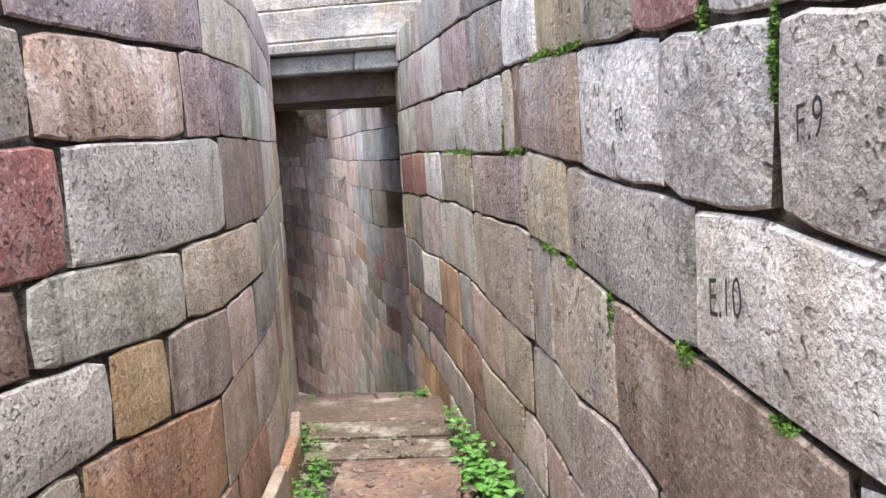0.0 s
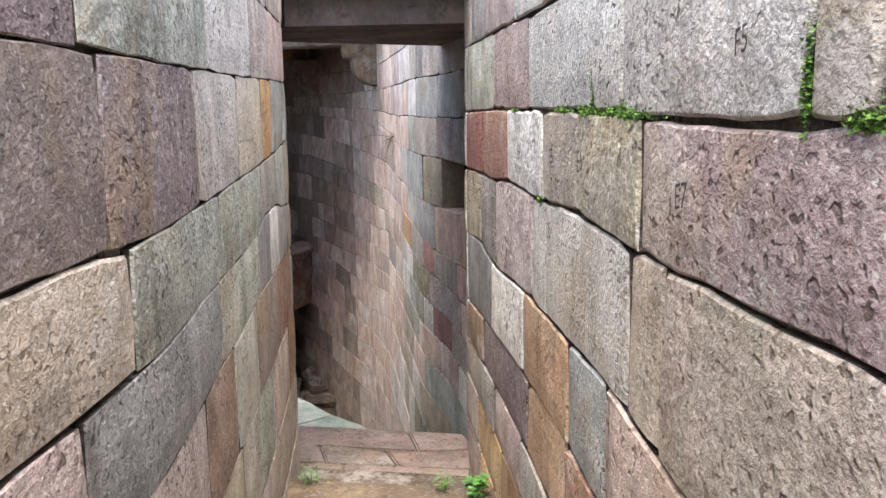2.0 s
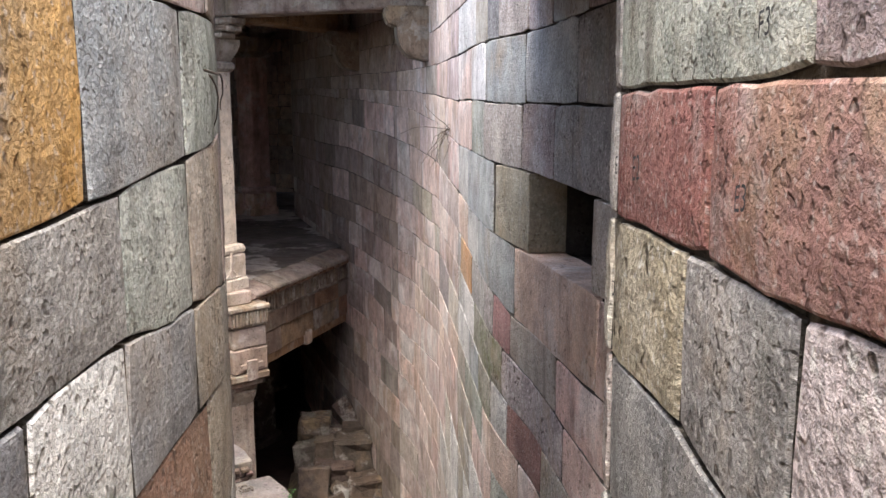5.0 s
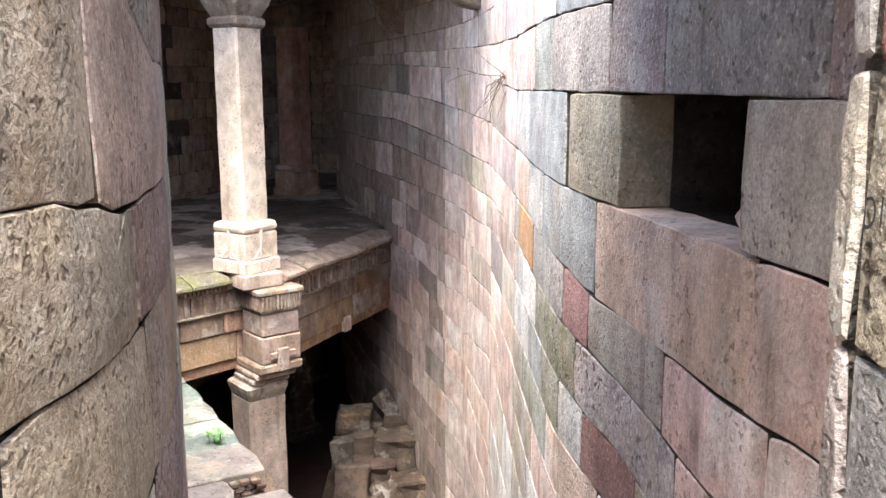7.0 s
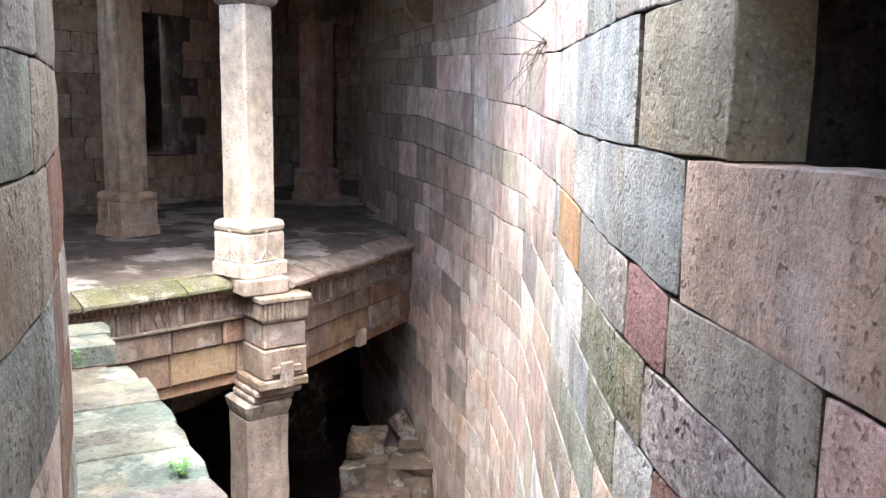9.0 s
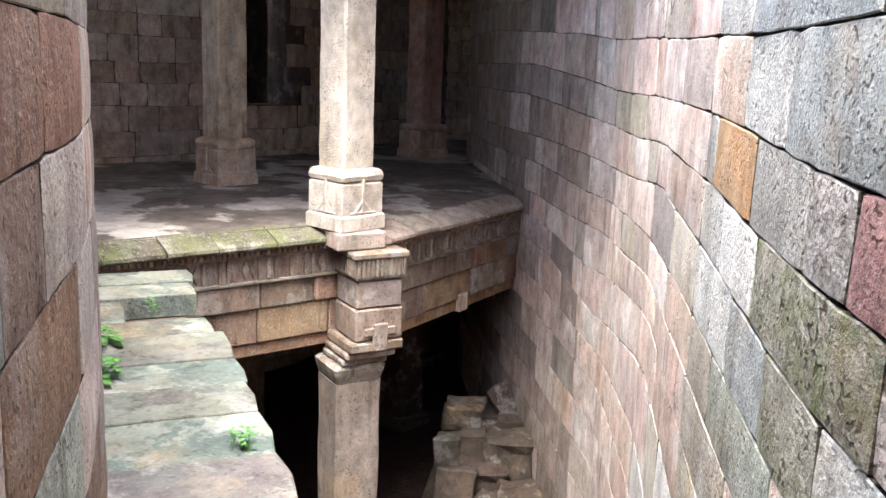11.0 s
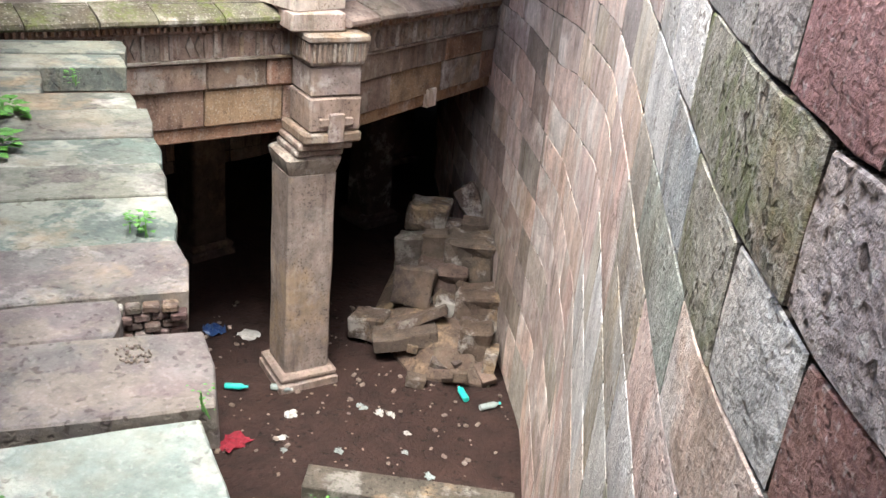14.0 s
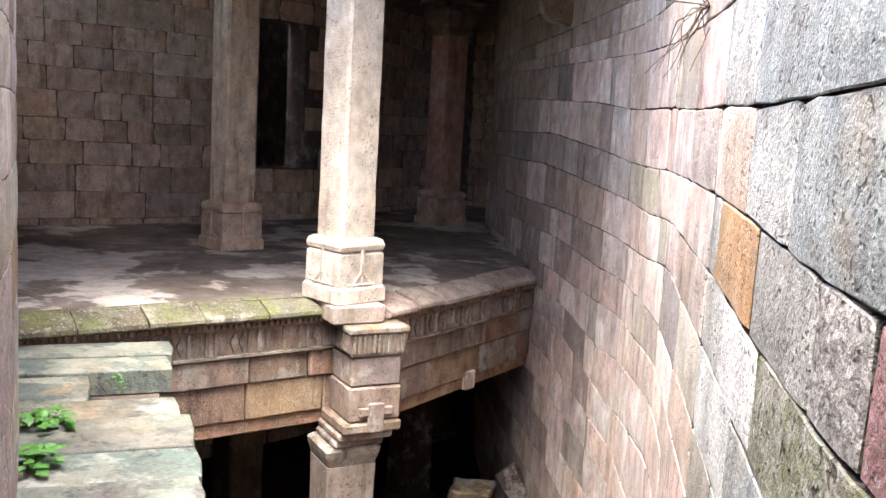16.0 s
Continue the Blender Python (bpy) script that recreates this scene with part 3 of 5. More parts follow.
# ---- plan ----
R1 = Line([(2.2, -2.2), (1.9, 0), (1.46, 2.39), (1.33, 3.16), (1.07, 4.05), (0.66, 5.78), (0.215, 7.47)], 1)
R2 = Line([(0.43, 7.47), (0.14, 8.29), (-0.22, 9.3), (-0.555, 10.0), (-0.834, 10.87), (-1.05, 11.55), (-1.8, 13.9), (-2.53, 15.66), (-3.97, 17.9), (-5.2, 19.6), (-7, 22.5), (-8.2, 26.5)], 1)
LW = Line([(0.34, -2.2), (0.3, -0.3), (0.26, 1.5), (0.21, 2.7), (0.05, 3.9), (-0.06, 4.31), (-0.35, 5.5), (-0.77, 7.1), (-1.2, 7.95), (-1.75, 8.8), (-2.5, 9.7), (-3.3, 10.5), (-4.6, 11.5), (-6.7, 12.9), (-9, 14.2), (-12, 15.5)], -1)
BW = Line([(-12, 15.4), (-11.2, 16.6), (-10.3, 18.6), (-9.6, 20.8), (-9.6, 26.5), (-8.2, 26.6)], -1)
# shaft wall above 3.62 is unseen, raised to TOP to cut the skylight
DECK, LOW, LEDGE, TOP = -0.32, -4.25, -0.537, 5.2
A1 = R1.s[1]     # lengths along the passage wall are counted from abreast the start
A2 = 7.815       # and go on past the jamb
AL = LW.s[1]
rng = random.Random(5)

# ---- passage wall to the right of the walk ----
wall_east = backing("wall_east", R1, 0, R1.len, -0.6, 3.14)
tagged(wall_east, "tall passage wall of mixed dressed granite and sandstone blocks", "wall")
mixed = ["grey", "grey", "pink", "mauve", "beige", "white", "dark", "green"]
o1 = lambda rows: [(A1 + a, A1 + b, m) for a, b, m in rows]
east_beds = Beds(A1)
east_beds.add(2.79, (-2, 2.79), (3.5, 2.81), (4.5, 2.857), (7, 2.96), (7.6, 2.97))
east_beds.add(2.46, (-2, 2.33), (0.83, 2.356), (1.13, 2.39), (1.47, 2.413), (2.18, 2.474), (3.3, 2.535), (4.2, 2.515), (5, 2.545), (7.6, 2.575))
east_beds.add(2.19, (-2, 2.05), (0.83, 2.063), (1.15, 2.095), (1.36, 2.09), (1.7, 2.113), (1.95, 2.117), (2.42, 2.165), (3.13, 2.203), (3.6, 2.19), (4.8, 2.21), (5.6, 2.215), (7.6, 2.198))
east_beds.add(1.9, (-2, 1.76), (0.92, 1.787), (1.36, 1.812), (1.55, 1.81), (2.05, 1.837), (2.5, 1.868), (3.1, 1.88), (3.3, 1.9), (4, 1.908), (4.8, 1.922), (5.4, 1.905), (6.1, 1.908), (6.5, 1.885), (7.6, 1.863))
east_beds.add(1.5, (-2, 1.44), (1.67, 1.458), (2.05, 1.485), (2.46, 1.44), (2.8, 1.46), (3.3, 1.45), (4, 1.505), (4.4, 1.545), (4.9, 1.52), (5.6, 1.513), (6.45, 1.465), (7, 1.505), (7.6, 1.475))
east_beds.add(1.12, (-2, 1.12), (3.2, 1.138), (4, 1.154), (4.3, 1.19), (5, 1.195), (5.8, 1.165), (6.46, 1.137), (7.3, 1.08), (7.6, 1.06))
e_stones = []
e_stones += course(2.79, 3.14, 0, R1.len, mixed, rng, 0.5, 0.9)
e_stones += course(2.46, 2.79, 0, R1.len, mixed, rng, 0.5, 0.9, o1([(0.75, 1.36, "white"), (1.36, 1.75, "red"), (1.75, 2.2, "yellow"), (2.2, 2.85, "yellow"), (2.85, 3.45, "white"), (3.45, 4.1, "dark"), (4.1, 5.0, "mauve"), (5.0, 5.9, "white"), (5.9, 6.7, "pink")]))
e_stones += course(2.19, 2.46, 0, R1.len, mixed, rng, 0.5, 0.9, o1([(0.4, 1.1, "grey"), (1.1, 1.6, "coarse"), (1.6, 2.27, "coarse"), (2.27, 3.2, "pink"), (3.2, 3.33, "brown"), (3.33, 3.5, "yellow"), (3.5, 4.3, "white"), (4.3, 5.58, "white"), (5.58, 6.47, "mauve"), (6.47, 7.59, "green")]))
e_stones += course(1.9, 2.19, 0, R1.len, mixed, rng, 0.5, 0.9, o1([(0.2, 1.44, "white"), (1.44, 2.48, "grey"), (2.48, 3.2, "ochrewhite"), (3.2, 4.15, "mauve"), (4.15, 4.74, "ochrewhite"), (4.74, 5.27, "beige"), (5.27, 6.1, "coarse"), (6.1, 6.85, "red"), (6.85, 7.59, "red")]))
e_stones += course(1.5, 1.9, 0, R1.len, mixed, rng, 0.5, 0.9, o1([(0.1, 0.92, "white"), (0.92, 2.0, "umber"), (2.0, 2.8, "ochrewhite"), (2.8, 3.16, "grey"), (3.16, 4.0, "pink"), (4.0, 4.22, "beige"), (4.22, 5.23, "grey"), (5.23, 5.5, "white"), (5.5, 6.45, "coarsepink"), (6.45, 6.98, "dark"), (6.98, 7.59, "coarsebuff")]))
e_stones += course(1.12, 1.5, 0, R1.len, mixed, rng, 0.5, 0.9, o1([(0.9, 1.7, "umber"), (1.7, 2.45, "pink"), (2.45, 3.24, "grey"), (3.24, 3.71, "beige"), (3.71, 4.4, "rose"), (4.4, 4.86, "blue"), (4.86, 5.7, "orange"), (5.7, 6.6, "coarse"), (6.6, 7.59, "slate")]))
e_stones += course(0.85, 1.12, 0, R1.len, ["mauve", "grey", "beige", "pink"], rng, 0.4, 0.8, o1([(4.2, 4.9, "brown"), (4.9, 5.6, "orange"), (5.6, 6.9, "plum"), (6.9, 7.59, "brown")]))
low_mix = ["mauve", "grey", "beige", "dark", "orange", "pink", "brown"]
for z0, z1 in ((0.6, 0.85), (0.3, 0.6), (-0.05, 0.3), (-0.6, -0.05)):
    e_stones += course(z0, z1, 0, R1.len, low_mix, rng, 0.4, 0.8)

# ---- the wall beyond the jamb, and on down the shaft ----
NICHE = (8.72 - A2, 9.81 - A2, 1.42, 1.81)
wall_shaft = backing("wall_shaft", R2, 0.0, R2.len, LOW - 0.1, TOP, holes=[(NICHE[0] - 0.05, NICHE[1] + 0.05, NICHE[2] - 0.05, NICHE[3] + 0.05)])
tagged(wall_shaft, "high curving shaft wall of coursed pink sandstone with a niche", "wall")
o2 = lambda rows: [(a - A2, b - A2, m) for a, b, m in rows]
NEAR = 12.4 - A2
near_mix = ["grey", "mauve", "pink", "dark", "beige", "blue", "rose"]
s_stones = []
shaft_beds = Beds(-A2)
shaft_beds.add(1.81, (7.8, 1.81), (12.5, 1.81), (14, 1.873), (16, 1.99), (17.9, 2.08), (22, 2.2))
shaft_beds.add(1.4, (7.8, 1.47), (8.4, 1.46), (9.2, 1.425), (9.8, 1.395), (10.5, 1.4), (11.9, 1.42), (13.2, 1.455), (14.9, 1.52), (16.8, 1.585), (17.9, 1.67), (22, 1.85))
shaft_beds.add(1.07, (7.8, 1.12), (8.3, 1.11), (8.8, 1.045), (9.3, 1.02), (10.05, 0.995), (10.4, 1.045), (10.84, 1.062), (11.5, 1.096), (13.5, 1.139), (15.2, 1.126), (16.6, 1.144), (18, 1.246), (19.6, 1.367))
shaft_beds.add(0.79, (7.8, 0.79), (9.3, 0.752), (9.9, 0.748), (10.4, 0.78), (11.4, 0.8), (12.1, 0.83), (13.8, 0.87), (15.2, 0.813), (16.7, 0.828), (18.3, 0.912), (20, 1.0))
shaft_beds.add(0.54, (7.8, 0.5), (10.1, 0.475), (10.5, 0.505), (11.2, 0.517), (13.9, 0.616), (15.2, 0.506), (16.5, 0.462), (18, 0.5))
shaft_beds.add(0.2, (7.8, 0.2), (13, 0.25), (15.4, 0.186), (17.25, 0.132), (18.7, 0.184))
shaft_beds.add(-0.1, (7.8, -0.1), (12, -0.04), (14, -0.02), (16, -0.15), (18, -0.2))
shaft_beds.add(-0.45, (7.8, -0.45), (12, -0.35), (13.9, -0.25), (15.67, -0.43), (17, -0.59), (18.45, -0.5))
shaft_beds.add(-0.85, (7.8, -0.85), (12, -0.7), (14, -0.6), (16.7, -0.98), (18.6, -0.8))
# white stones near the bend: real pale stone, and the light band painted in
near_rows = [
    # first three rows: out of view, added to block skylight
    (4.65, TOP, []), (4.1, 4.65, []), (3.62, 4.1, []), (3.2, 3.62, []), (2.85, 3.2, []), (2.5, 2.85, [(11.3, 12.4, "white")]),
    (2.15, 2.5, [(7.82, 9.0, "dark"), (9.0, 9.9, "grey"), (9.9, 10.8, "blue"), (10.8, 11.5, "white"), (11.5, 12.4, "sand")]),
    (1.81, 2.15, [(7.82, 8.35, "mauve"), (8.35, 9.36, "dark"), (9.36, 9.96, "mauve"), (9.96, 10.85, "pink"), (10.85, 11.5, "green"), (11.5, 12.4, "rose")]),
    (1.4, 1.81, [(7.82, 8.72, "beige"), (9.81, 10.44, "yellow"), (10.49, 11.7, "blue"), (11.7, 12.4, "white")]),
    (1.07, 1.4, [(7.82, 8.64, "rose"), (8.64, 10.06, "rose"), (10.06, 11.1, "blue"), (11.1, 11.7, "white"), (11.7, 12.4, "sand")]),
    (0.79, 1.07, [(7.82, 8.5, "rose"), (8.5, 9.25, "rose"), (9.25, 10.12, "beige"), (10.12, 10.49, "red"), (10.49, 10.8, "coarsepink"), (10.8, 11.45, "grey"), (11.45, 12.18, "orange")]),
    (0.54, 0.79, [(7.82, 9.1, "rose"), (9.1, 10.28, "coarsepink"), (10.28, 11.3, "moss"), (11.3, 11.9, "white"), (11.9, 12.4, "white")]),
    (0.2, 0.54, [(8.8, 9.5, "ochrewhite"), (9.5, 10.17, "red"), (10.17, 10.53, "coarse"), (10.53, 11.05, "moss"), (11.05, 11.6, "blue"), (11.6, 12.4, "white")]),
    (-0.1, 0.2, []), (-0.45, -0.1, []), (-0.85, -0.45, []), (-1.25, -0.85, []), (-1.6, -1.25, []), (-2.0, -1.6, []),
    (-2.4, -2.0, []), (-2.8, -2.4, []), (-3.2, -2.8, []), (-3.6, -3.2, []), (LOW, -3.6, []),
]
for z0, z1, rows in near_rows:
    mats = near_mix if z0 > 0 else ["beige", "moss", "white", "sand", "rose", "green", "ochrewhite"]
    row = course(z0, z1, 0.0, NEAR, mats, rng, 0.45, 0.9, o2(rows))
    s_stones += [q for q in row if not (q[2] < NICHE[3] - 0.05 and q[3] > NICHE[2] + 0.05 and q[0] < NICHE[1] - 0.02 and q[1] > NICHE[0] + 0.02)]
far_mix = ["sand", "rose", "sand", "rose", "sand", "sand", "pink", "beige", "white", "sand", "rose"]
dim_mix = ["rose", "sand", "rose", "sand", "pink", "sand", "rose", "sand", "rose", "sand", "beige"]
# darker mix for the far end: part of the roof's shade, in colour
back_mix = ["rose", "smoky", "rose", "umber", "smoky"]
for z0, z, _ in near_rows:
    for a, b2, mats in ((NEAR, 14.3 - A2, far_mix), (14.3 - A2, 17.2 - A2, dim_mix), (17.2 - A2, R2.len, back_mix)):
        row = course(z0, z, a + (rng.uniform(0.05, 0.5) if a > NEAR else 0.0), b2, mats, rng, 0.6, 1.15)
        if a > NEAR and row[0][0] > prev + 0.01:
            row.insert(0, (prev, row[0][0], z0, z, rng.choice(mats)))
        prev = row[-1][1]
        # stones below the roof beams are darkened for the roof's shade as well as smoke
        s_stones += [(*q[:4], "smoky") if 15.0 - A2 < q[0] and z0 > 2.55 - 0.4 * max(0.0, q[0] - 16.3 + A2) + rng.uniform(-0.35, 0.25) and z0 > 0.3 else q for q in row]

# ---- passage wall to the left of the walk ----
wall_west = backing("wall_west", LW, 0, LW.len, LOW - 0.1, 3.15)
tagged(wall_west, "curving passage wall of mixed grey and pink blocks", "wall")
oL = lambda rows: [(AL + a, AL + b, m) for a, b, m in rows]
w_stones = []
west_mix = ["grey", "pink", "green", "pink", "mauve", "beige", "rose", "brown"]
west_beds = Beds(AL)
west_beds.add(2.62, (0, 2.5), (1.89, 2.555), (2.12, 2.575), (3.39, 2.64), (5.8, 2.69), (8, 2.7))
west_beds.add(2.33, (0, 2.28), (1.83, 2.293), (2.84, 2.32), (3.4, 2.335), (4.5, 2.336), (5.4, 2.345), (6.6, 2.363), (7.4, 2.38), (8, 2.4))
west_beds.add(1.96, (0, 2.0), (1.88, 1.997), (2.7, 1.975), (3.4, 1.965), (4.5, 1.96), (5.2, 1.973), (6, 2.0), (6.7, 2.016), (7.4, 2.057), (7.9, 2.09), (8.4, 1.9), (9, 1.9))
west_beds.add(1.7, (0, 1.85), (1.72, 1.8), (2.5, 1.735), (3.3, 1.683), (4.1, 1.69), (5.3, 1.708), (5.9, 1.73), (6.15, 1.777), (6.7, 1.765), (7.0, 1.72), (7.5, 1.685), (7.9, 1.615), (9, 1.615))
west_beds.add(1.4, (0, 1.62), (2.05, 1.54), (3.1, 1.39), (4.5, 1.425), (5.4, 1.455), (6, 1.485), (7.3, 1.45), (7.9, 1.38), (9, 1.355))
west_rows = [
    (2.9, 3.15, []), (2.62, 2.9, [(0.8, 1.9, "umber"), (1.9, 3.3, "mauve"), (3.3, 4.6, "beige")]),
    (2.33, 2.62, [(0.9, 1.96, "beige"), (1.96, 2.97, "rose"), (2.97, 3.46, "mauve"), (3.46, 3.93, "mauve"), (3.93, 5.0, "green"), (5.0, 5.9, "white"), (5.9, 6.6, "pink"), (6.6, 7.5, "rose")]),
    (1.96, 2.33, [(1.1, 2.07, "red"), (2.07, 3.42, "grey"), (3.42, 4.0, "umber"), (4.0, 4.78, "plum"), (4.78, 5.5, "grey"), (5.5, 6.2, "beige"), (6.2, 6.61, "orange"), (6.61, 7.2, "blue"), (7.2, 8.0, "green")]),
    (1.7, 1.96, [(1.0, 1.84, "brown"), (1.84, 2.8, "lichen"), (2.8, 4.1, "beige"), (4.1, 5.06, "green"), (5.06, 6.05, "green"), (6.05, 6.75, "grey"), (6.75, 7.2, "green"), (7.2, 7.7, "beige")]),
    (1.4, 1.7, [(1.2, 2.2, "grey"), (2.2, 2.6, "orange"), (2.6, 3.3, "umber"), (3.3, 3.83, "mauve"), (3.83, 5.0, "slate"), (5.0, 5.9, "green"), (5.9, 6.33, "slate"), (6.33, 6.73, "white"), (6.73, 7.2, "slate"), (7.2, 8.0, "beige")]),
    (1.05, 1.4, [(1.3, 2.0, "beige"), (2.0, 3.08, "redbrown"), (3.08, 3.7, "umber"), (3.7, 4.7, "mauve"), (4.7, 5.2, "redbrown"), (5.2, 5.75, "lichen"), (5.75, 6.6, "umber"), (6.6, 7.3, "redbrown")]),
    (0.7, 1.05, []), (0.35, 0.7, []), (0.0, 0.35, []), (-0.3, 0.0, []), (-0.55, -0.3, []),
]
for z0, z1, rows in west_rows:
    w_stones += course(z0, z1, 0, LW.len, west_mix, rng, 0.5, 0.95, oL(rows))

# ---- floors and steps of the passage ----
STEPS = [(-2.2, 4.62, 0.70), (4.62, 5.6, 0.54), (5.6, 6.35, 0.30), (6.35, 7.1, 0.04), (7.1, 8.0, -0.23)]


def edge_x(line, y):
    for a, b in zip(line.p, line.p[1:]):
        if (a.y - y) * (b.y - y) <= 0 and a.y != b.y:
            return a.x + (b.x - a.x) * (y - a.y) / (b.y - a.y)
    return line.p[-1].x


def right_x(y):
    return edge_x(R1, y) if y < 7.47 else edge_x(R2, y)


thing("floor", prism([(edge_x(LW, y) - 0.1, y) for y in (-2.2, 0, 2.7, 4, 5.5, 7.1, 8.0)] + [(right_x(y) + 0.1, y) for y in (8.4, 7.6, 7.46, 5.8, 4, 2.4, 0, -2.2)], LOW, -0.62), "mortar", "rough earth and rubble core under the stepped passage", "floor", kind="structure")
for k, (y0, y1, z) in enumerate(STEPS):
    ys = [y0 + (y1 - y0) * i / 6 for i in range(7)]
    pts = [(edge_x(LW, y) - 0.08, y) for y in ys] + [(right_x(min(y, 7.46)) + 0.08, y) for y in ys[::-1]]
    tagged(thing("step_core", prism(pts, -0.64, z - 0.09), "mortar", kind="structure"), "earth and gravel bed under the passage paving", "floor")
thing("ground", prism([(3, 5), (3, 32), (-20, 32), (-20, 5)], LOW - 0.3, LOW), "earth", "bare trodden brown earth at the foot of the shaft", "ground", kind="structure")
LEDGE_EDGE = Line([(-0.1, 8.75), (-0.87, 9.28), (-1.76, 10.05), (-2.5, 10.8), (-3.54, 11.77), (-5.66, 13.7)], 1)
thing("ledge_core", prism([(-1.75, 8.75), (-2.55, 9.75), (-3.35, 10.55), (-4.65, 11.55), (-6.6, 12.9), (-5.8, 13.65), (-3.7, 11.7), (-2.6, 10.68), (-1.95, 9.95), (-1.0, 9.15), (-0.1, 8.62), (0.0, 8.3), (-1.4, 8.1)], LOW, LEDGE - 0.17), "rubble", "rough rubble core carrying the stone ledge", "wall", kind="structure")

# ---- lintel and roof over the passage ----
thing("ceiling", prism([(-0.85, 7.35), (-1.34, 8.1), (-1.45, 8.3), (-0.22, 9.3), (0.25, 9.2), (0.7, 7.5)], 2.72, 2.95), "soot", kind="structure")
lintel = empty("lintel", (-0.25, 7.15, 2.93), "grey stone lintel with a moulded edge and pale specks", "lintel")
for nm, a, c, y0, y1, z0, z1, mt in (("lintel_slab", -0.75, 0.18, 0.02, 0.5, 0.0, 0.16, "slate"), ("lintel_slab", 0.184, 0.8, 0.0, 0.5, 0.0, 0.16, "slate"), ("lintel_moulding", -0.75, 0.8, -0.07, 0.5, 0.165, 0.26, "slate"), ("lintel_block", -0.75, 0.8, -0.05, 0.5, 0.264, 0.53, "slate"), ("upper_block", -0.75, 0.15, -0.03, 0.5, 0.534, 0.9, "dark"), ("upper_block", 0.155, 0.8, -0.04, 0.5, 0.534, 0.9, "dark")):
    bm = bmesh.new()
    block(bm, a, c, y0, y1, z0, z1, 0.015, 0.012, cuts=3)
    part(nm, bm, mt, lintel)

# ---- deck of the pavilion ----
E0, E1, E2, E3 = Vector((-6.35, 12.77)), Vector((-5.13, 15.17)), Vector((-4.68, 15.49)), Vector((-4.33, 18.6))
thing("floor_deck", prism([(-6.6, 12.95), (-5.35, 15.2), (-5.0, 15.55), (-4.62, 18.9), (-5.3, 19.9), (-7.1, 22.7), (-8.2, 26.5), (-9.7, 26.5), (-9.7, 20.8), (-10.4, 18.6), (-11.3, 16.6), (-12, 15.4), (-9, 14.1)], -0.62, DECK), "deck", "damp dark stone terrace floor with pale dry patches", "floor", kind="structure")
# roof reaches past the beams, its front edge set to shade the terrace
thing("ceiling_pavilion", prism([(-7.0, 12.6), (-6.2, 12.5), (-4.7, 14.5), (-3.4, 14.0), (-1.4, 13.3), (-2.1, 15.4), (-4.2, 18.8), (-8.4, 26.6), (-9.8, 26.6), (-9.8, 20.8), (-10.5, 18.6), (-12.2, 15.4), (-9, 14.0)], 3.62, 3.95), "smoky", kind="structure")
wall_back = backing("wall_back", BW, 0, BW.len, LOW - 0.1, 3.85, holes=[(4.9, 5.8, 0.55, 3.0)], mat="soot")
tagged(wall_back, "buff back wall of coursed blocks with a dark opening", "wall")
# unseen dark box added behind the opening to keep skylight out
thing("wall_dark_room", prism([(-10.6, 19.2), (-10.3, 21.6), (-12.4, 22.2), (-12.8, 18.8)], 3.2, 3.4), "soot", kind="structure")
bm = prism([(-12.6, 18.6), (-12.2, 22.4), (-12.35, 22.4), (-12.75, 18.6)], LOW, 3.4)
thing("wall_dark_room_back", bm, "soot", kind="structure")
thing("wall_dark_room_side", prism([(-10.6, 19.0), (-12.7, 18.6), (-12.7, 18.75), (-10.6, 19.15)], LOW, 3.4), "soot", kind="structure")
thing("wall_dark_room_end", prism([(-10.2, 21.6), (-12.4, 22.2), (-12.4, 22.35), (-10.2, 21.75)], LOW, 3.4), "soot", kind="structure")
b_stones = []
z = 3.62
while z > LOW + 0.1:
    z0 = max(z - rng.uniform(0.3, 0.42), LOW)
    row = course(z0, z, 0, BW.len, ["backstone"], rng, 0.5, 1.0)
    b_stones += [q for q in row if not (q[0] < 5.8 and q[1] > 4.9 and q[2] < 2.95 and q[3] > 0.6)]
    z = z0


# ---- pillars ----
def lathe_square(bm, steps, turn=0.0, chamfer=0.0):
    """Stacked square sections: (half width, z) from the foot up."""
    rings = []
    for w, zz in steps:
        c = w * chamfer
        pts = [(w, -w + c), (w, w - c), (w - c, w), (-w + c, w), (-w, w - c), (-w, -w + c), (-w + c, -w), (w - c, -w)] if c else [(w, -w), (w, w), (-w, w), (-w, -w)]
        ca, sa = math.cos(turn), math.sin(turn)
        rings.append([bm.verts.new((x * ca - y * sa, x * sa + y * ca, zz)) for x, y in pts])
    n = len(rings[0])
    for a, b in zip(rings, rings[1:]):
        for i in range(n):
            bm.faces.new((a[i], a[(i + 1) % n], b[(i + 1) % n], b[i]))
    bm.faces.new(rings[0][::-1])
    bm.faces.new(rings[-1])


